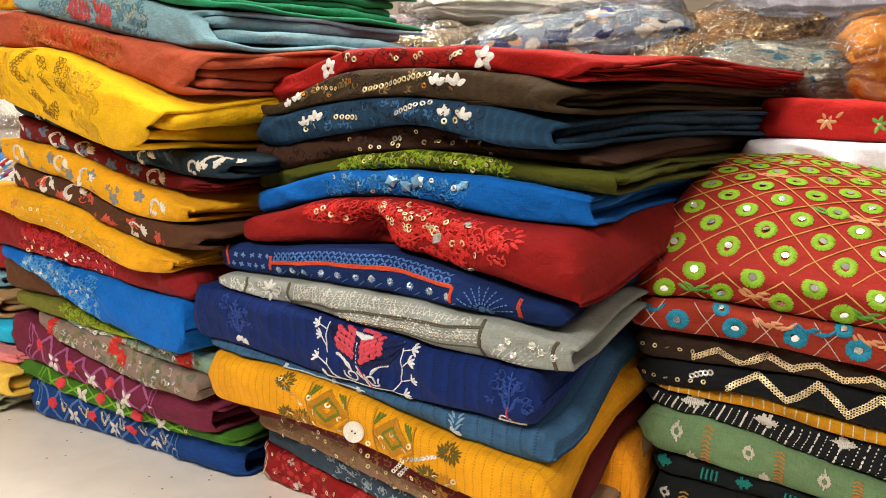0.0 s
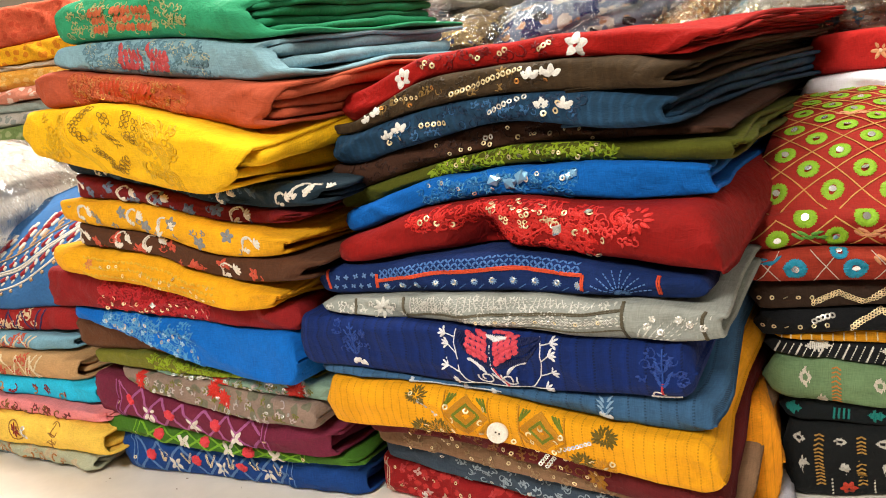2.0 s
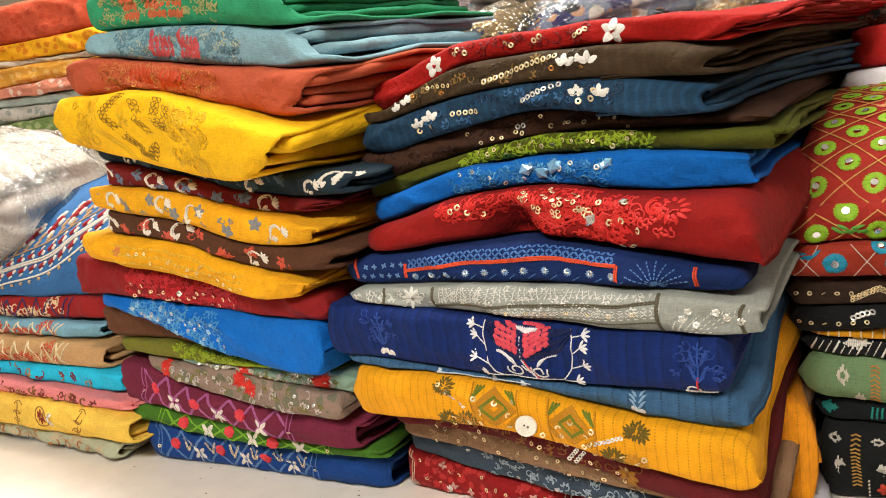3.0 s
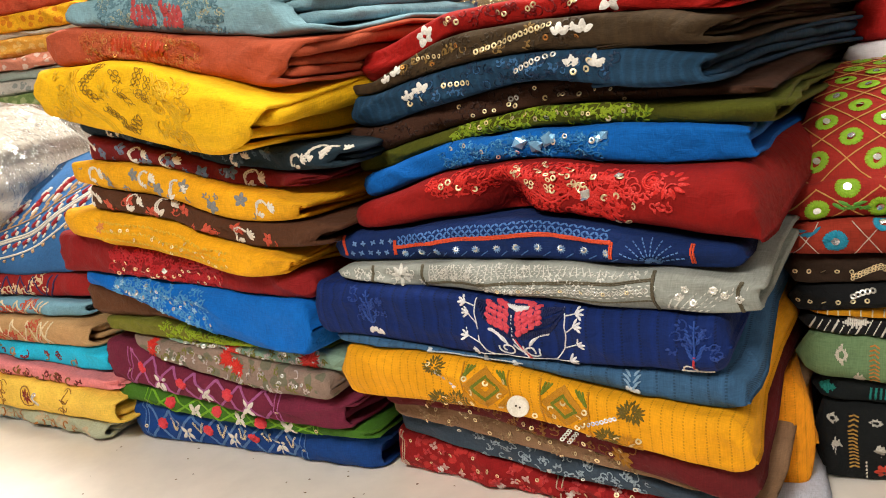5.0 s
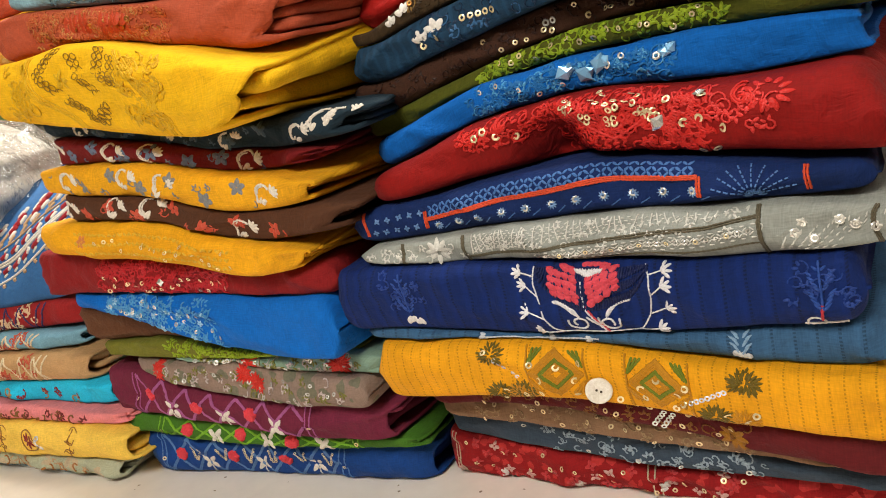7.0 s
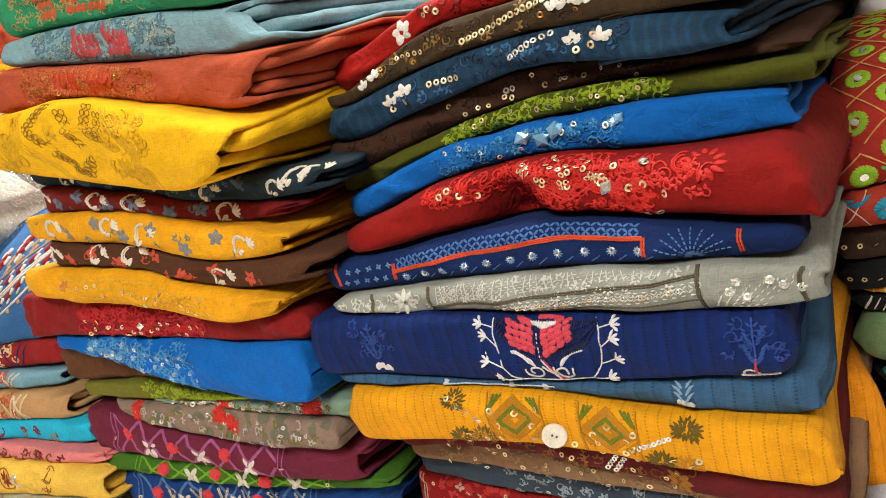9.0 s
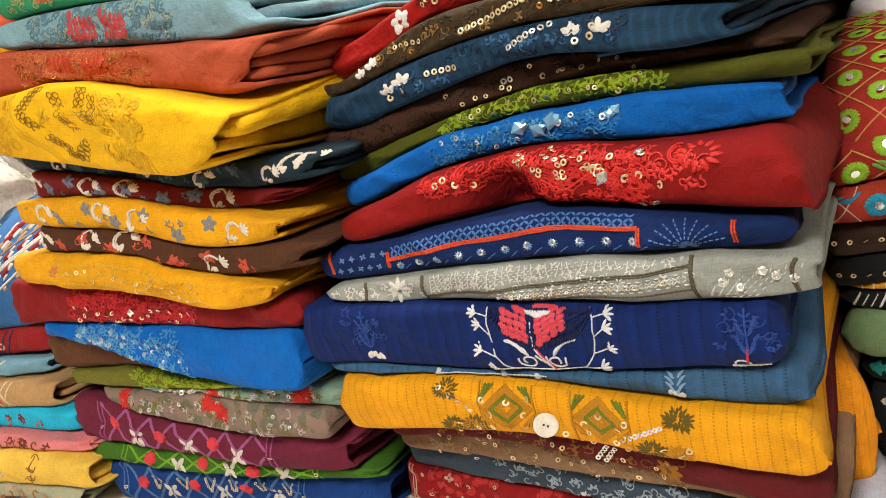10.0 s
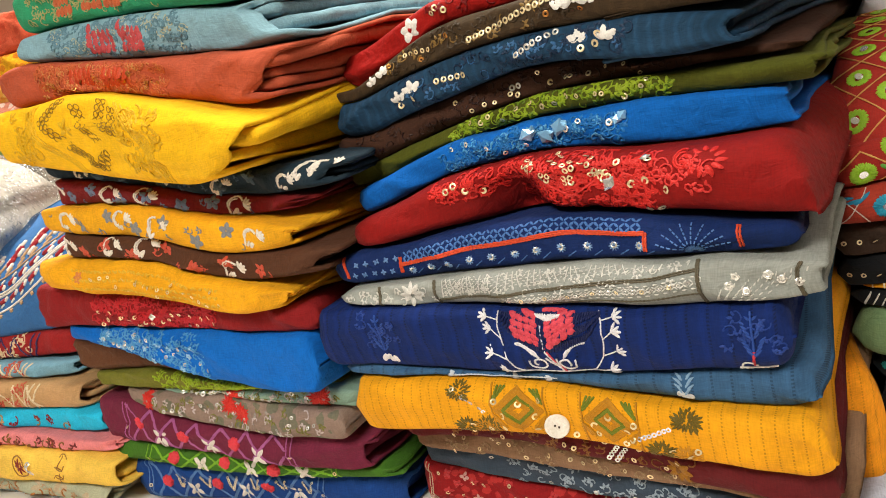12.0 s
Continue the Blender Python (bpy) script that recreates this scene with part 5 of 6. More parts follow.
# the dark ground between the stems
for k in range(44):
    a = C - 0.036 + 0.0018 * k
    low = 0.40 + 0.50 * abs(a - C - 0.002) ** 3 / 0.040 ** 3
    for row in range(3):
        s.line("081A50", a, low + (0.96 - low) * row / 3, a + 0.0014, low + (0.96 - low) * (row + 0.8) / 3, 0.0011)
s.cut("dark_ground", "stuff")
for side_ in (-1, 1):
    # a half of the blossom, in slanting rows of satin stitch
    for r in range(5):
        for c in range(4):
            out = 0.0075 + 0.0052 * c if side_ < 0 else 0.0050 + 0.0058 * c
            f = 0.52 + 0.095 * r + (0.035 * c if side_ < 0 else 0.060 * c - 0.022 * r)
            if f < 0.97:
                s.petal(PINK, C + side_ * out - 0.002, f, 0, 0, 0.0094, 0.0060, 90 - side_ * 52, 0.0018)
    s.cut("embroidered_petal")
    # curled tendril and comb-stitched leaf
    s.arc(WHITE, C + side_ * 0.0112, 0.20, 0.0078, 90 - side_ * 62, 90 - side_ * 500, 0.00085, -0.62)
    s.line(WHITE, C + side_ * 0.0045, 0.30, C + 0.004, 0.10, 0.0009)
    s.cut("embroidered_tendril")
    for k in range(11):
        s.petal(WHITE, C + side_ * (0.012 + 0.0014 * k), 0.36 + 0.026 * k - 0.0012 * k * k, 0, 0, 0.0098 - 0.0006 * k, 0.0030, 90 - side_ * (30 + 3 * k), 0.0012)
    s.cut("embroidered_leaf")
    stem = spline([0.000, 0.0265, 0.0360, 0.0395, 0.0410, 0.0395], 0.0, 1.0)
    rise = spline([0.035, 0.080, 0.270, 0.500, 0.740, 0.960], 0.0, 1.0)
    lean = 0.0022
    s.tube(WHITE, [(C + side_ * stem(k / 50) + lean, rise(k / 50)) for k in range(51)], 0.00062)
    for k, du, df in ((0.20, 0.020, 0.0), (0.42, 0.0165, 0.08), (0.66, 0.012, 0.13), (0.88, 0.013, 0.05)):
        u, f = C + side_ * stem(k) + lean, rise(k)
        s.line(WHITE, u, f, u + side_ * du * 0.7, f + df, 0.0006)
        for row in range(2):
            for da in (-50, -15, 20, 55):
                a = (0 if side_ > 0 else 180) + da + side_ * 15
                reach = 0.0022 + 0.0030 * row
                s.petal(WHITE, u + side_ * du * 0.72, f + df, reach * math.cos(radians(a)), reach * math.sin(radians(a)), 0.0052, 0.0024, a, 0.0012)
    s.cut("embroidered_stem")
s.line(WHITE, C - 0.004, 0.44, C - 0.0035, 0.78, 0.0007)
s.line(WHITE, C + 0.006, 0.04, C - 0.004, 0.46, 0.0009)
s.line(PINK, C + 0.0075, 0.04, C - 0.0025, 0.46, 0.0008)
for k in range(11):
    s.petal(WHITE, C + 0.003, 0.86, 0.0018 * (k - 5), 0.0004 * abs(k - 5), 0.0085 - 0.0005 * abs(k - 5), 0.0024, 90 - 9 * (k - 5), 0.0026)
for k in range(4):
    s.petal(PINK, C + 0.001 + 0.0042 * k, 0.962, 0, 0, 0.0068, 0.0042, 20, 0.0014)
s.cut("embroidered_bud")
for u in (-0.178, 0.118):
    for q in range(9):
        for sx in (-1, 1):
            s.petal("2A4FA0", u, 0.34 + 0.062 * q, sx * (0.0025 + 0.0012 * (q % 4)), 0.0, 0.0075 - 0.0004 * q, 0.0018, 90 - sx * 48, 0.0009)
    s.line("2A4FA0", u, 0.30, u, 0.92, 0.0009)
    scroll_field(s, "1E3F8E", u - 0.018, u + 0.018, 0.35, 0.92, 12, int(abs(u) * 1000), 0.0006, 0.9, 0.8)
for k in range(4):
    s.petal("EDE6E2", -0.180 + 0.004 * k, 0.18 - 0.015 * k, 0, 0.0018 * (k % 2), 0.008, 0.005, 70 - 40 * k, 0.0014)
s.line("D23A44", 0.1165, 0.12, 0.118, 0.36, 0.0010)
s.line("EDE6E2", 0.106, 0.06, 0.130, 0.05, 0.0010)
s.arc("EDE6E2", 0.113, 0.08, 0.005, 0, 200, 0.0008)
s.finish()

s = Stitch(m_steel)
for u in (0.066,):
    for q in range(8):
        for sx in (-1, 1):
            s.petal("8FB0CE", u, 0.45 + 0.06 * q, sx * (0.0028 + 0.0010 * (q % 3)), 0.0, 0.0062, 0.0018, 90 - sx * (35 + 9 * (q % 3)), 0.0008)
    for k in range(4):
        s.petal("DDE3EA", u + 0.003 * (k - 1.5), 0.30, 0, 0, 0.007, 0.004, 70 + 15 * k, 0.0013)
for u, f in ((-0.118, 0.55), (-0.062, 0.35), (-0.035, 0.3)):
    s.sprig("DDE3EA", u, f, 0.006, 200)
s.line("DDE3EA", -0.118, 0.4, -0.03, 0.5, 0.0007)
s.finish()

s = Stitch(m_yellow)
GREENY, OCHRE, MOSS = "75801C", "CC8A10", "6E5A12"
for u in (-0.062, 0.010):
    for ring, hexa in ((0.0195, OCHRE), (0.0178, OCHRE), (0.0160, OCHRE), (0.0142, OCHRE), (0.0118, GREENY), (0.0102, GREENY), (0.0080, OCHRE), (0.0062, OCHRE), (0.0044, OCHRE)):
        pts = []
        for k in range(4):
            a0, a1 = radians(90 * k), radians(90 * k + 90)
            for q in range(9):
                x = ring * (math.cos(a0) + (math.cos(a1) - math.cos(a0)) * q / 9)
                y = ring * (math.sin(a0) + (math.sin(a1) - math.sin(a0)) * q / 9)
                pts.append((u + x, 0.56 + y / 0.050))
        s.tube(hexa, pts + pts[:1], 0.0010)
    for sx, sy in ((1, 1), (-1, 1), (1, -1), (-1, -1)):
        for k in range(3):
            s.line(OCHRE if sy < 0 else GREENY, u + sx * (0.010 + 0.003 * k), 0.58 + sy * 0.36, u + sx * (0.018 + 0.001 * k), 0.58 + sy * (0.16 - 0.02 * k), 0.0011)
    for u2, f2 in ((u, 0.66), (u - 0.012, 0.46), (u + 0.012, 0.44)):
        sequin(m_yellow, u2, f2, "gold", 1.1, random.Random(int(u2 * 1e4)))
    for e in (-0.021, 0.021):
        s.line(OCHRE, u + e, 0.05, u + e, 0.97, 0.0009)
    s.cut("embroidered_diamond")
for u, f, hexa in ((-0.112, 0.82, MOSS), (-0.110, 0.16, MOSS), (-0.095, 0.14, OCHRE), (0.066, 0.80, MOSS), (0.045, 0.16, MOSS), (0.062, 0.12, OCHRE), (-0.090, 0.2, MOSS)):
    for k in range(34):
        a = k * 137.5
        out = 0.0030 + 0.0075 * (k / 34) ** 0.6
        s.petal(hexa, u, f, out * math.cos(radians(a)), 0.8 * out * math.sin(radians(a)), 0.0058, 0.0021, a, 0.0008)
    s.cut("embroidered_flower")
sequin_run(m_yellow, [(-0.108, 0.76), (-0.092, 0.44)], 0.0045, "silver", 0.75)
sequin_run(m_yellow, [(0.030, 0.34), (0.056, 0.66)], 0.0045, "silver", 0.75)
for u, f in ((-0.105, 0.2), (-0.09, 0.12), (-0.02, 0.15), (0.02, 0.2), (0.052, 0.2), (0.064, 0.12), (-0.118, 0.86), (0.028, 0.6), (-0.075, 0.2), (-0.05, 0.2), (0.0, 0.3), (0.025, 0.3), (0.07, 0.25), (-0.08, 0.7), (-0.045, 0.75)):
    sequin(m_yellow, u, f, "gold", 1.0, random.Random(int(u * 1e4) + 7))
s.finish()

# the pearl button, with its rim and four holes
bm = bmesh.new()
R_B = 0.0098
prof = [(0.0, 0.0016), (0.60, 0.0016), (0.72, 0.0022), (0.90, 0.0026), (0.985, 0.0018), (1.0, 0.0009), (0.96, 0.0)]
rings = []
for q, z in prof[1:]:
    rings.append([bm.verts.new((q * R_B * math.cos(2 * math.pi * k / 36), q * R_B * math.sin(2 * math.pi * k / 36), z)) for k in range(36)])
top_v = bm.verts.new((0, 0, prof[0][1]))
for k in range(36):
    bm.faces.new((top_v, rings[0][k], rings[0][(k + 1) % 36]))
    for a, b in zip(rings, rings[1:]):
        bm.faces.new((a[k], b[k], b[(k + 1) % 36], a[(k + 1) % 36]))
PEARL, pnt, pb = nodes_of("mother_of_pearl")
ptc = pnt.nodes.new("ShaderNodeTexCoord")
pn = node(pnt, "ShaderNodeTexNoise", Scale=330.0, Detail=3.0, Distortion=1.5)
pnt.links.new(ptc.outputs["Object"], pn.inputs["Vector"])
pnt.links.new(mix_rgb(pnt, pn.outputs[0], lin("C9BDA8"), lin("FBF6EE")), pb.inputs["Base Color"])
pb.inputs["Roughness"].default_value = 0.18
pb.inputs["Coat Weight"].default_value = 0.6
p, x, y, z = m_yellow.spot(-0.034, 0.30, 0.0015)
bt_m = Matrix.Translation(p) @ Matrix((x, y, z)).transposed().to_4x4()
button = part("button", bm_mesh("button", bm, PEARL, True), m_yellow.ob, "round mother-of-pearl button", bt_m)
for hx, hy in ((-0.0016, 0.0006), (0.0016, -0.0006)):
    bm = bmesh.new()
    bmesh.ops.create_cone(bm, cap_ends=True, segments=10, radius1=0.0009, radius2=0.0009, depth=0.0006)
    part("thread_hole", bm_mesh("thread_hole", bm, yarn("4A3A2A")), button, "", pose(hx, hy, 0.0017))

for g, hexa, kind, seed, n in ((m_maroon, "8A5A22", "gold", 3, 16), (m_taupe, "A98A66", "gold", 4, 20), (m_slate, "9FB0BE", "silver", 5, 5)):
    s = Stitch(g)
    scroll_field(s, hexa, -0.17 if g is not m_slate else -0.12, 0.06, 0.12, 0.85, 34 if g is not m_slate else 46, seed + 30, 0.0006, 0.9, 0.7)
    sequin_scatter(g, -0.165, 0.06, 0.15, 0.85, n, kind, 0.85, seed)
    if g is m_maroon:
        s.flower("A06A10", 0.048, 0.35, 0.011, 8, 0, "7B4A10", 0.6)
        sequin_run(g, [(-0.006, 0.25), (0.004, 0.75)], 0.0042, "silver", 0.8)
        sequin_run(g, [(0.000, 0.2), (0.010, 0.7)], 0.0042, "silver", 0.8)
    s.finish()
s = Stitch(m_red_print)
rnd = random.Random(21)
for k in range(34):
    u = -0.225 + 0.26 * rnd.random()
    s.flower(("C8393C", "C8393C", "D9A9A0")[k % 3], u, rnd.uniform(0.12, 0.92), 0.0052, 4, rnd.uniform(0, 90))
sequin_scatter(m_red_print, -0.222, 0.05, 0.15, 0.9, 22, "gold", 0.9, 9)
for u in (-0.218, -0.213, -0.03, -0.024):
    s.line("D9C7A8", u, 0.08, u - 0.004, 0.95, 0.0007)
for u, f in ((-0.17, 0.15), (-0.095, 0.12), (-0.02, 0.3)):
    s.sprig("EDE6E2", u, f, 0.008, 150)
s.finish()

# ---------------------------------------------------------------- needlework of the second pile
s = Stitch(l_lemon)


def chain(s, hexa, pts, r=0.0029, step=0.0056):
    """Chain stitch: small linked rings along a line of places (u, f)."""
    for (u0, f0), (u1, f1) in zip(pts, pts[1:]):
        n = max(1, int(math.hypot(u1 - u0, (f1 - f0) * s.g.height(u0)) / step))
        for k in range(n):
            s.arc(hexa, u0 + (u1 - u0) * k / n, f0 + (f1 - f0) * k / n, r, 0, 345, 0.00048)


for off in (0.0, 0.0068):
    chain(s, "9A7418", [(-0.150 + off, 0.95), (-0.176 + off, 0.72), (-0.150 + off, 0.36), (-0.112 + off, 0.14), (-0.100 + off, 0.34), (-0.122 + off, 0.66), (-0.128 + off, 0.95)])
    s.cut("chain_stitch")
    chain(s, "9A7418", [(-0.092 + off, 0.95), (-0.098 + off, 0.72), (-0.080 + off, 0.60), (-0.078 + off, 0.95)])
    s.cut("chain_stitch")
for off in (0.0, 0.004, 0.010):
    s.tube("E9B71A", [(-0.070 + off + 0.016 * math.sin(k / 30 * 2.2) + 0.030 * k / 30, 0.96 - 0.92 * k / 30) for k in range(31)], 0.0009)
    s.cut("embroidered_neckline")
    s.tube("E9B71A", [(-0.192 + off - 0.010 * math.sin(k / 30 * 3.0) + 0.050 * (k / 30) ** 2, 0.96 - 0.92 * k / 30) for k in range(31)], 0.0009)
    s.cut("embroidered_neckline")
for k in range(5):
    s.petal("E9B71A", -0.142, 0.62, 0.006 * math.cos(radians(72 * k)), 0.006 * math.sin(radians(72 * k)), 0.010, 0.005, 72 * k, 0.0012)
s.cut("embroidered_neckline")
scroll_field(s, "E3AF14", -0.235, -0.195, 0.12, 0.85, 22, 31, 0.0010, 1.5, 0.7)
scroll_field(s, "E3AF14", -0.066, -0.018, 0.10, 0.9, 40, 32, 0.0010, 1.5, 0.7)
s.finish()

s = Stitch(l_rust)
scroll_field(s, "CC6236", -0.195, -0.025, 0.10, 0.92, 170, 33, 0.0007, 0.85, 0.8)
scroll_field(s, "D08E50", -0.195, -0.03, 0.1, 0.9, 70, 34, 0.0005, 0.8, 0.4)
for c in (-0.130, -0.085):
    for k in range(10):
        s.petal("C6431F", c + 0.0062 * (k % 5 - 2), 0.38 + 0.27 * (k // 5), 0, 0, 0.0125, 0.0072, 90, 0.0012)
sequin_scatter(l_rust, -0.19, -0.03, 0.15, 0.8, 12, "copper", 0.9, 12)
s.finish()

s = Stitch(l_sky)
scroll_field(s, "6890A0", -0.165, 0.0, 0.10, 0.92, 150, 35, 0.0007, 0.85, 0.8)
scroll_field(s, "B9BDA4", -0.165, 0.0, 0.12, 0.9, 50, 36, 0.0005, 0.8, 0.4)
for c in (-0.103, -0.060):
    for k in range(16):
        s.petal("C24C50", c + 0.0062 * (k % 5 - 2), 0.28 + 0.17 * (k // 5), 0, 0, 0.0105, 0.0072, 80, 0.0012)
s.finish()

s = Stitch(l_emerald)
scroll_field(s, "A8A86E", -0.185, -0.015, 0.12, 0.85, 110, 37, 0.0006, 0.85, 0.5)
for c in (-0.135, -0.100, -0.075):
    for k in range(12):
        s.petal("C9653F", c + 0.0058 * (k % 4 - 1.5), 0.25 + 0.18 * (k // 4), 0, 0, 0.0105, 0.0066, 60, 0.0012)
s.finish()


def tulip(s, u, f, r, hexa, lean):
    """A bud on a hooked stem, with two leaves."""
    s.arc(hexa, u, f, r * 0.75, 215 + lean, 40 + lean, 0.0012)
    s.arc(hexa, u, f, r * 0.58, 190 + lean, 90 + lean, 0.0008)
    for da in (-64, -32, 0, 32, 64):
        a = 25 + lean + da
        s.petal(hexa, u, f, r * 0.80 + 0.0036 * math.cos(radians(a)), 0.1 * r + 0.0036 * math.sin(radians(a)), r * 0.74, r * 0.30, a, 0.0014)
    for k in range(3):
        s.petal(hexa, u, f, (-0.75 + 0.32 * k) * r, (-0.42 - 0.12 * k) * r, r * 0.60, r * 0.22, 95 + lean - 38 * k, 0.0012)
    s.cut("embroidered_tulip")


for g, rows in ((l_ink, ((-0.20, 0.5), (-0.085, 0.6), (-0.02, 0.4), (0.062, 0.42), (0.082, 0.75), (0.095, 0.85))),
                (l_oxblood, ((-0.248, 0.55), (-0.157, 0.5), (-0.110, 0.55), (-0.003, 0.5))),
                (l_saffron, ((-0.227, 0.55), (-0.142, 0.6), (-0.095, 0.55), (0.020, 0.5))),
                (l_umber, ((-0.239, 0.5), (-0.165, 0.6), (-0.120, 0.7), (-0.018, 0.45)))):
    s = Stitch(g)
    for k, (u, f) in enumerate(rows):
        s.petal("EFE6DA", u, f - 0.25, -0.002, 0, 0.008, 0.0045, 40, 0.0012)
        tulip(s, u, f, 0.0125 if g is not l_ink else 0.0095, "EFE6DA", 25 * (k % 3) - 10)
    second = {l_ink: "41586A", l_oxblood: "6C7C98", l_saffron: "8A8A8C", l_umber: "D2553F"}[g]
    for k in range(7):
        u = rows[0][0] + 0.028 + 0.038 * k
        if u < g.u1 - 0.06:
            s.flower(second, u, 0.35 + 0.35 * (k % 2), 0.0085, 5, k * 31)
    scroll_field(s, second, g.u0 + 0.02, g.u1 - 0.05, 0.15, 0.85, 10, 40, 0.0006, 0.8, 0.7)
    s.finish()

s = Stitch(l_mustard)
for k in range(150):
    u = -0.235 + 0.20 * (k % 50) / 50
    s.petal("E9B52E", u, 0.25 + 0.24 * (k // 50), 0.001 * (k % 3), 0, 0.0052, 0.0026, 40 if k % 2 else -40, 0.0012)
s.flower("E08A4A", -0.225, 0.55, 0.007, 6)
sequin_scatter(l_mustard, -0.20, -0.03, 0.2, 0.7, 20, "gold", 0.8, 14)
s.finish()

s = Stitch(l_wine)
scroll_field(s, "C2202A", -0.240, -0.070, 0.12, 0.88, 150, 41, 0.0010, 1.0, 0.9)
sequin_scatter(l_wine, -0.24, -0.07, 0.12, 0.5, 22, "gold", 0.95, 15)
mirror_chip(l_wine, -0.15, 0.4, 0.005, 0)
s.finish()

s = Stitch(l_azure)
scroll_field(s, "4E9AD6", -0.255, -0.09, 0.12, 0.9, 100, 42, 0.0008, 1.0, 0.9)
for k in range(12):
    s.flower("9CC8E8", -0.25 + 0.0135 * k, 0.45 + 0.3 * math.sin(k * 1.9), 0.0042, 5, k * 20)
sequin_scatter(l_azure, -0.25, -0.09, 0.2, 0.85, 18, "silver", 0.95, 16)
s.finish()

s = Stitch(l_moss)
scroll_field(s, "9DB51C", -0.21, -0.05, 0.10, 0.95, 60, 43, 0.0009, 1.15, 0.6)
s.finish()

for g, spots in ((l_mauve, ((-0.235, 0.7), (-0.108, 0.75), (-0.092, 0.55))), (l_mint, ((-0.095, 0.5), (0.022, 0.5)))):
    s = Stitch(g)
    for u, f in spots:
        for k in range(34):
            s.petal("DC2E22", u, f, 0.0085 * math.cos(k * 2.4) * (0.3 + k / 44), 0.0085 * math.sin(k * 2.4) * (0.3 + k / 44), 0.011, 0.0022, k * 137.5, 0.0015)
    scroll_field(s, "7E7A34", g.u0 + 0.05, g.u1 - 0.03, 0.15, 0.85, 24, 44, 0.0007, 1.0, 0.8)
    scroll_field(s, "C9B8B4", g.u0 + 0.05, g.u1 - 0.03, 0.15, 0.85, 26, 45, 0.0007, 0.9, 0.6)
    sequin_scatter(g, g.u0 + 0.05, g.u1 - 0.03, 0.2, 0.8, 22, "silver", 0.9, 17)
    s.finish()


def lattice_band(g, u0, u1, line_hex, flower_hex, phase, pom="EE4450", f0=0.08, f1=0.92, hearts=False):
    """Criss-cross couching with pompoms and butterfly blossoms in its fields."""
    s = Stitch(g, 3)
    pitch = 0.037
    n = int((u1 - u0) / pitch) + 1
    for k in range(-1, n + 1):
        for slope in (1, -1):
            for dd in (0.0, 0.0014, 0.0028):
                a = u0 + pitch * k + dd
                pts = [(a + (q / 16 if slope > 0 else 1 - q / 16) * pitch, f0 + (f1 - f0) * q / 16) for q in range(17)]
                pts = [p for p in pts if u0 <= p[0] <= u1]
                if len(pts) > 2:
                    s.tube(line_hex, pts, 0.0007)
    s.cut("lattice_stitching", "stuff")
    for k in range(n):
        u = u0 + pitch * (k + 0.5) + phase
        if u > u1 - 0.01:
            continue
        f = 0.5
        if k % 2:
            for j in range(4):
                a = 45 + 90 * j
                s.petal(flower_hex, u, f - 0.12, 0.0066 * math.cos(radians(a)), 0.0066 * math.sin(radians(a)), 0.0120, 0.0058, a, 0.0018)
            s.line(flower_hex, u, f - 0.2, u - 0.002, 0.06, 0.0009)
            s.cut("embroidered_butterfly")
        else:
            for j in range(26):
                s.petal(pom, u, f + 0.05, 0.0058 * math.cos(j * 2.4) * math.sqrt(j / 26), 0.0058 * math.sin(j * 2.4) * math.sqrt(j / 26), 0.0062, 0.0048, j * 137, 0.0036)
            s.petal(pom, u, f + 0.05, 0, 0, 0.0150, 0.0140, 0, 0.0034)
            s.cut("pompom")
        if hearts:
            for sx in (-1, 1):
                sequin_run(g, [(u + 0.021 + sx * 0.006, 0.72), (u + 0.021, 0.42)], 0.0036, "gold", 0.62)
    for u in (u0 - 0.004, u1 + 0.004):
        s.line(line_hex, u - 0.003, 0.06, u - 0.003, 0.94, 0.0008)
        s.line(line_hex, u + 0.003, 0.06, u + 0.003, 0.94, 0.0008)
        sequin(g, u, 0.4, "gold", 0.9, random.Random(int(u * 1e4)))
    s.finish()


lattice_band(l_plum, -0.285, -0.045, "B4619A", "EFE6DA", 0.0)
lattice_band(l_green, -0.265, -0.010, "7FBA2A", "EFE6DA", 0.016)
lattice_band(l_cobalt, -0.290, -0.045, "5E86C0", "EFE6DA", 0.008, hearts=True)

# ---------------------------------------------------------------- needlework of the farther pile
s = Stitch(f_butter)
for k in range(8):
    s.petal("8E2A18", -0.49, 0.55, 0.007 * math.cos(k * 0.785), 0.007 * math.sin(k * 0.785), 0.012, 0.004, k * 45)
s.arc("A06A2A", -0.49, 0.55, 0.016, 0, 355, 0.0009)
sequin_run(f_butter, [(-0.472, 0.35), (-0.466, 0.7)], 0.005, "silver", 1.4)
for c in (-0.42, -0.56, -0.64):
    s.line("A06A2A", c, 0.1, c + 0.015, 0.9, 0.0008)
    for k in range(5):
        s.arc("A06A2A", c + 0.004 * k, 0.2 + 0.15 * k, 0.007, 200 * (k % 2), 200 * (k % 2) + 160, 0.0007)
s.finish()
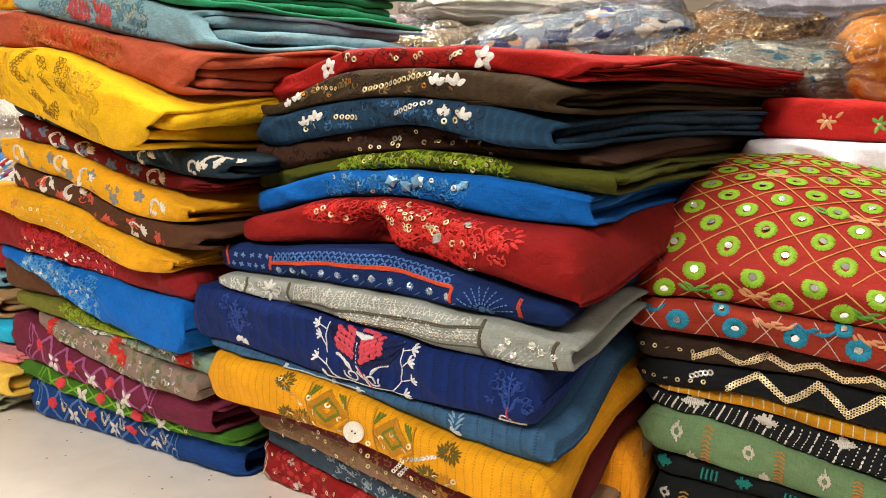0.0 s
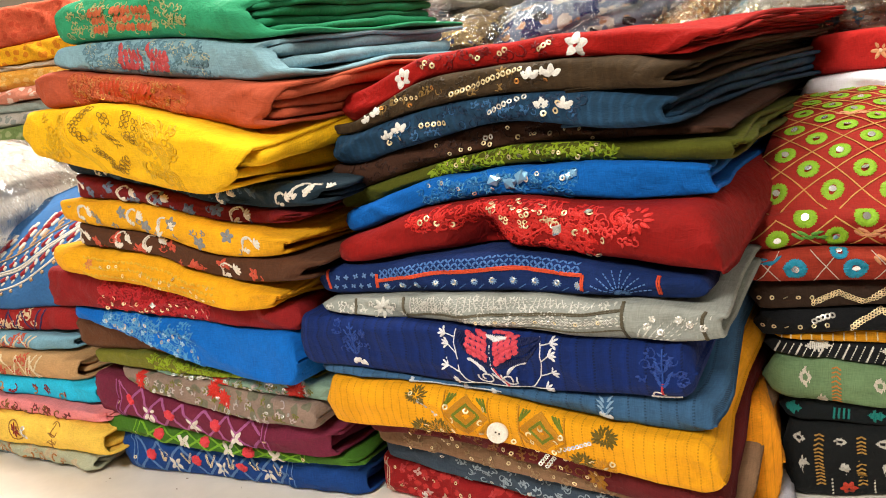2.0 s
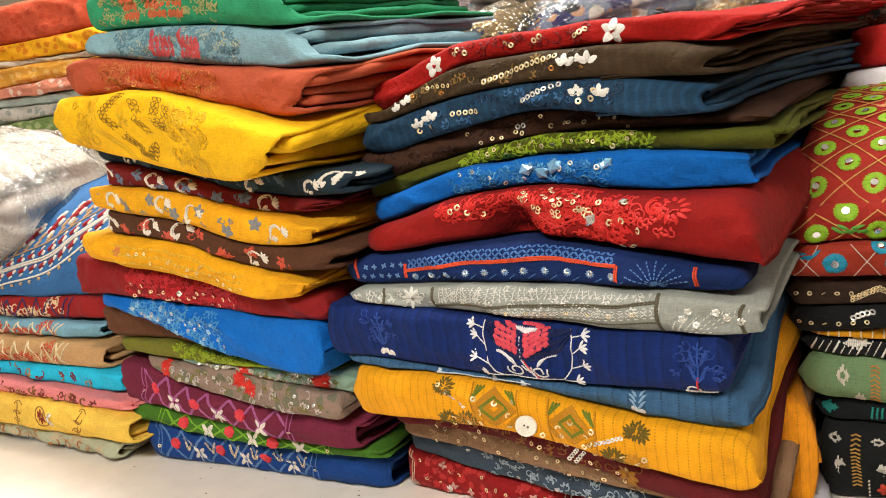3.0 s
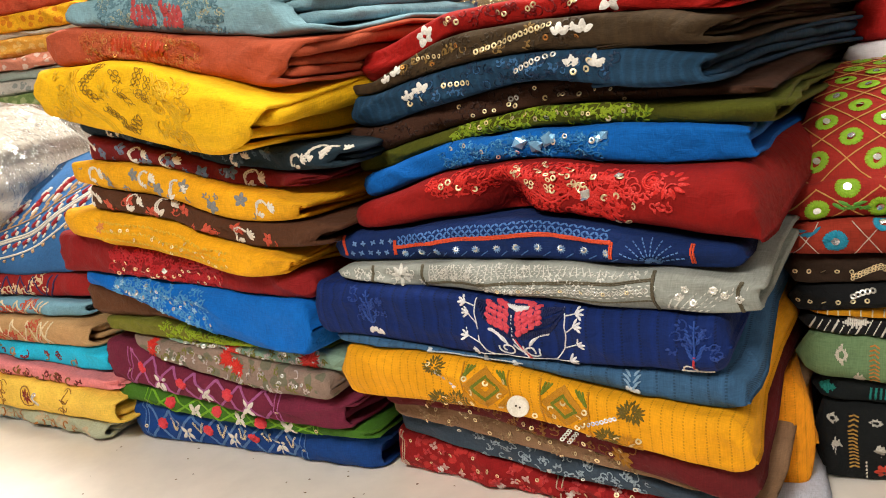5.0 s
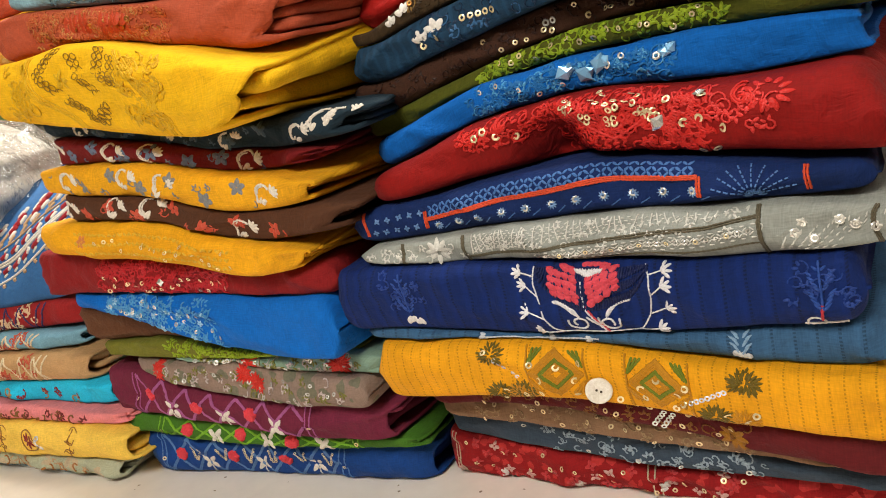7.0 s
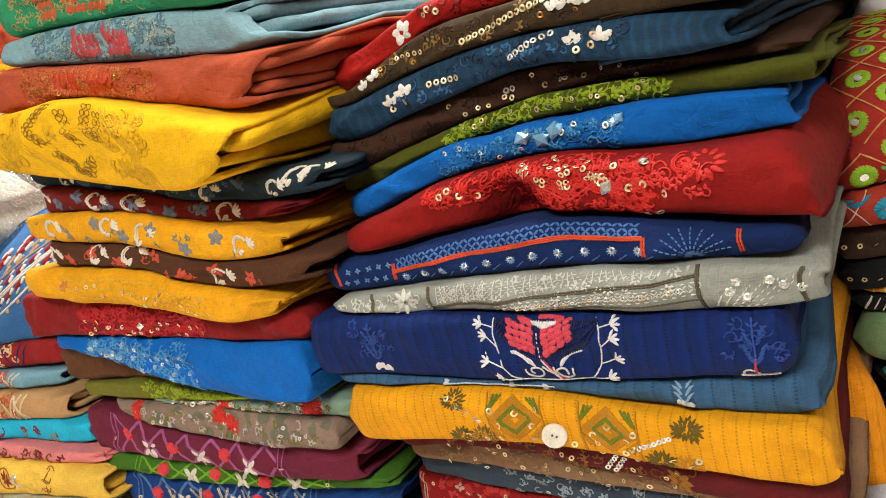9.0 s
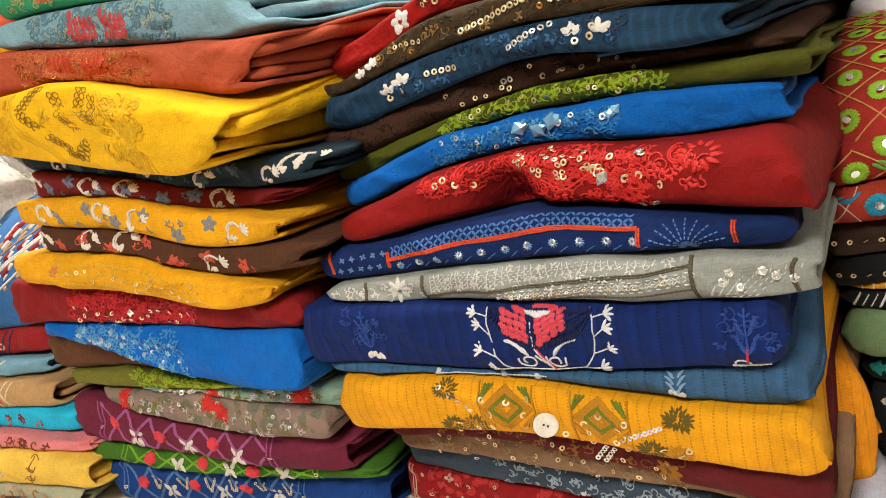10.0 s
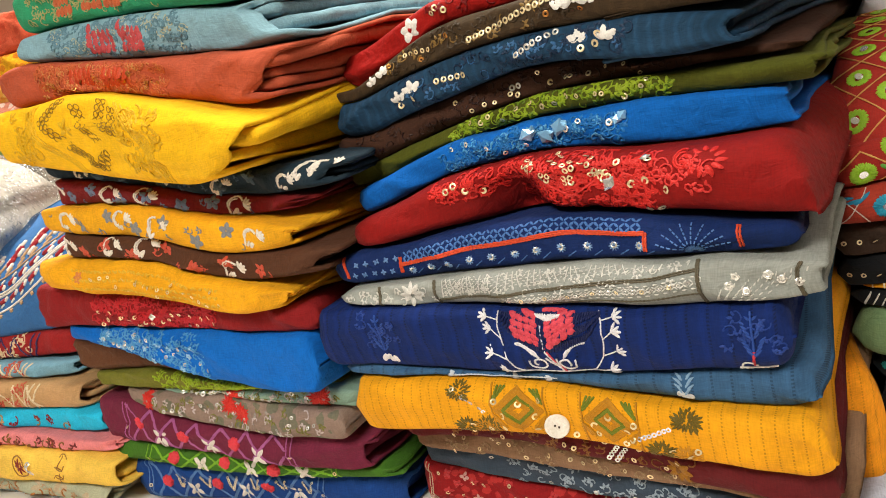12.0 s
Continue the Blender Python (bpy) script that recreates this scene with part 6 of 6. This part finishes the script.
for g, a, b in ((f_pink, "8A5A2A", "7A2A2A"), (f_tan, "C9563A", "E6D2AE"), (f_powder, "C9563A", "E6D2AE"), (f_ruby, "E6C8A0", "3A2A5A"), (f_cyan, "B58E62", "8A1F2A"), (f_celadon, "B5763A", "C9A27A"), (f_blue, "AFC2CC", "AFC2CC")):
    s = Stitch(g)
    u_hi = g.u1 - (0.09 if g in (f_tan, f_powder, f_ruby) else 0.05)
    scroll_field(s, a, -0.66, u_hi, 0.15, 0.85, {f_cyan: 5, f_pink: 12, f_celadon: 12}.get(g, 26), 50, 0.0011, 1.5, 0.8)
    if g in (f_tan, f_powder, f_ruby):
        for k in range(10):
            u = -0.68 + 0.034 * k
            if u < u_hi - 0.02:
                s.line(b, u, 0.1, u + 0.017, 0.9, 0.0014)
                s.line(b, u + 0.034, 0.1, u + 0.017, 0.9, 0.0014)
        for e in (0.0, 0.012):
            s.tube(b, [(u_hi - 0.01 + e + 0.02 * q / 12, 0.06 + 0.88 * q / 12) for q in range(13)], 0.0014)
    else:
        scroll_field(s, b, -0.66, u_hi, 0.2, 0.8, 10, 51, 0.0011, 1.2, 0.8)
    s.finish()

# ---------------------------------------------------------------- mirror work and ikat of the third pile
DISC = {}


def mirror_disc(g, u, f, r):
    if not DISC:
        n = 14
        vs = [(math.cos(2 * math.pi * k / n), math.sin(2 * math.pi * k / n), 0.0) for k in range(n)] + [(0, 0, 0.08)]
        DISC["mesh"] = link_mesh("mirror", vs, [(k, (k + 1) % n, n) for k in range(n)], MIRROR)
    p, x, y, z = g.spot(u, f, 0.0012)
    q = random.Random(int(u * 1e5 + f * 977))
    m = Matrix.Translation(p) @ Matrix((x, y, z)).transposed().to_4x4() @ pose(0, 0, 0, q.uniform(-20, 20), q.uniform(-20, 20)) @ Matrix.Diagonal((r, r, r, 1))
    part("mirror", DISC["mesh"], g.ob, "", m)


def ringed_mirror(s, u, f, r, hexa):
    for k in range(34):
        a = 360 * k / 34 + s.rnd.uniform(-3, 3)
        s.petal(hexa, u, f, r * 0.66 * math.cos(radians(a)), r * 0.66 * math.sin(radians(a)), r * s.rnd.uniform(0.68, 0.75), r * 0.30, a, 0.0012)
    s.cut("embroidered_ring")
    mirror_disc(s.g, u, f, r * 0.33)


def over(g, q):
    """Share of the front, or way over the top, q metres up from the lower crease."""
    front = 1.1 * g.height(0.02)
    return q / front if q < front - 0.002 else 10 + (q - front)


s = Stitch(r_mirror)
LIME, SAND = "93C02A", "D9A55A"
PU, PQ = 0.0470, 0.039
for i in range(-4, 9):
    for j in range(0, 16):
        u = -0.062 + PU * (i + 0.5 * (j % 2)) + 0.004
        q = 0.010 + PQ * 0.5 * j
        if not (-0.078 < u < 0.20) or q > 0.27:
            continue
        ringed_mirror(s, u, over(r_mirror, q), 0.0098, LIME)
for i in range(-14, 14):
    for slope in (1, -1):
        pts = []
        for k in range(56):
            q = 0.27 * k / 55
            u = -0.062 + 0.004 + PU * (i + 0.5) + slope * q * PU / PQ - (0.010 * PU / PQ) * slope
            if -0.086 < u < 0.21:
                pts.append((u, over(r_mirror, max(0.001, q))))
        if len(pts) > 3:
            s.tube(SAND, pts, 0.0007)
for u, q, hexa in ((-0.030, 0.012, "5FA03A"), (0.018, 0.013, "E09A6E"), (0.10, 0.012, "5FA03A"), (0.145, 0.012, "E09A6E"), (0.055, 0.105, "5FA03A"), (0.085, 0.105, "E09A6E"), (-0.01, 0.155, "E09A6E"), (0.05, 0.20, "E09A6E")):
    for k in range(7):
        s.petal(hexa, u - 0.012 + 0.004 * k, over(r_mirror, q), 0, 0.003 * math.sin(k * 2), 0.011, 0.0032, 12 * (k - 3), 0.0011)
s.finish()

s = Stitch(r_brick)
TURQ = "1E93B4"
for k in range(10):
    u = -0.045 + 0.047 * k
    if u < 0.23:
        ringed_mirror(s, u, 0.45, 0.0102, TURQ)
        if k % 2:
            ringed_mirror(s, u - 0.012, 0.92, 0.0075, TURQ)
        s.line("D9C7B8", u - 0.032, 0.05, u - 0.012, 0.95, 0.0005)
        s.line("D9C7B8", u - 0.012, 0.05, u - 0.034, 0.95, 0.0005)
for u, hexa in ((-0.075, "1E7FA4"), (0.03, "E09A6E"), (0.105, "E09A6E"), (0.06, "1E7FA4"), (0.17, "1E7FA4")):
    for k in range(8):
        s.petal(hexa, u - 0.012 + 0.004 * k, 0.72, 0, 0.002 * math.sin(k * 2), 0.010, 0.003, 14 * (k - 4), 0.0011)
s.finish()

for g, u_start, amp, kinds in ((r_bark, -0.030, 0.36, "gold"), (r_noir, 0.0, 0.62, "gold")):
    for base in (0.18, 0.30):
        pts, u, up = [], u_start, False
        while u < 0.20:
            pts.append((u, base + (amp if up else 0.0)))
            u += 0.020 if g is r_bark else 0.024
            up = not up
        sequin_run(g, pts, 0.0031, kinds, 0.66)
    for k in range(6):
        sequin(g, -0.075 + 0.011 * k, 0.42, "gold", 0.85, random.Random(k))
sequin_run(r_noir, [(-0.03, 0.58), (-0.022, 0.70), (-0.012, 0.76)], 0.004, "silver", 1.1)


def ikat(s, u, f, hexa, length, width, hole=None):
    """A feathery ikat lozenge woven into the cloth, drawn with short yarns."""
    n = 13
    for k in range(n):
        x = (k - (n - 1) / 2) / (n / 2)
        half = length * (1 - abs(x) ** 1.5) * (0.45 + 0.55 * s.rnd.random())
        h = 1.25 * s.g.height(u)
        if hole and abs(x) < 0.35:
            s.line(hexa, u + x * width, f + 0.35 * half / h, u + x * width, f + half / h, width / n * 1.2)
            s.line(hexa, u + x * width, f - half / h, u + x * width, f - 0.35 * half / h, width / n * 1.2)
        else:
            s.line(hexa, u + x * width, f - half / h, u + x * width, f + half / h, width / n * 1.2)


s = Stitch(r_sage)
for k in range(7):
    u = -0.040 + 0.062 * k
    ikat(s, u, 0.62, "E9DFD0", 0.014, 0.0055, True)
    ikat(s, u + 0.014, 0.12, "E9DFD0", 0.010, 0.005)
    for q in range(9):
        s.line("D98A3E", u + 0.022, 0.10 + 0.09 * q, u + 0.026, 0.15 + 0.09 * q, 0.0008)
        s.line("D98A3E", u + 0.030, 0.10 + 0.09 * q, u + 0.026, 0.15 + 0.09 * q, 0.0008)
s.finish()
s = Stitch(r_dots)
for k in range(46):
    u = -0.068 + 0.0066 * k
    for q in range(7):
        s.petal("EDE8DF", u + 0.001 * q, 0.12 + 0.12 * q, 0, 0, 0.0022 + 0.0014 * (k % 3 == 0), 0.0012 + 0.0007 * (k % 3 == 0), 80, 0.0004)
for k in range(5):
    ikat(s, -0.028 + 0.062 * k, 0.75, "EDE8DF", 0.009, 0.011)
s.finish()
s = Stitch(r_amber)
for k in range(30):
    s.line("F0E2C0", -0.06 + 0.009 * k, 0.2, -0.06 + 0.009 * k, 0.85, 0.0007)
s.finish()
s = Stitch(r_teal)
for k in range(8):
    u = -0.055 + 0.036 * k
    if k % 2:
        for q in range(4):
            s.line("1F8C84", u + 0.004 * q, 0.25, u + 0.004 * q + 0.001, 0.75, 0.0012)
    else:
        ikat(s, u, 0.55, "1F8C84", 0.009, 0.008)
s.finish()
s = Stitch(r_black)
for k in range(7):
    u = -0.050 + 0.036 * k
    ikat(s, u, 0.80, "DAD6CC", 0.007, 0.006, True)
    ikat(s, u + 0.004, 0.48, "DAD6CC", 0.013, 0.0050)
    for q in range(14):
        s.line("C99A4A", u + 0.014, 0.20 + 0.05 * q, u + 0.018, 0.225 + 0.05 * q, 0.0009)
        s.line("C99A4A", u + 0.022, 0.20 + 0.05 * q, u + 0.018, 0.225 + 0.05 * q, 0.0009)
    for q in range(5):
        s.petal("E6DCCB", u + 0.028, 0.08 + 0.05 * q, 0, 0, 0.003, 0.0018, 80)
    if k % 2:
        s.flower("C9402A", u + 0.006, 0.16, 0.008, 6, 0, "2A1A1A")
s.finish()
s = Stitch(r_floral)
for k in range(6):
    u = -0.005 + 0.052 * k
    s.flower("E0A06E" if k % 2 == 0 else "7FB04A", u, 0.45, 0.011, 6, 15 * k, "E8C9A0", 0.5)
    s.petal("E0A06E", u + 0.012, 0.62, 0, 0, 0.012, 0.004, 40)
s.finish()
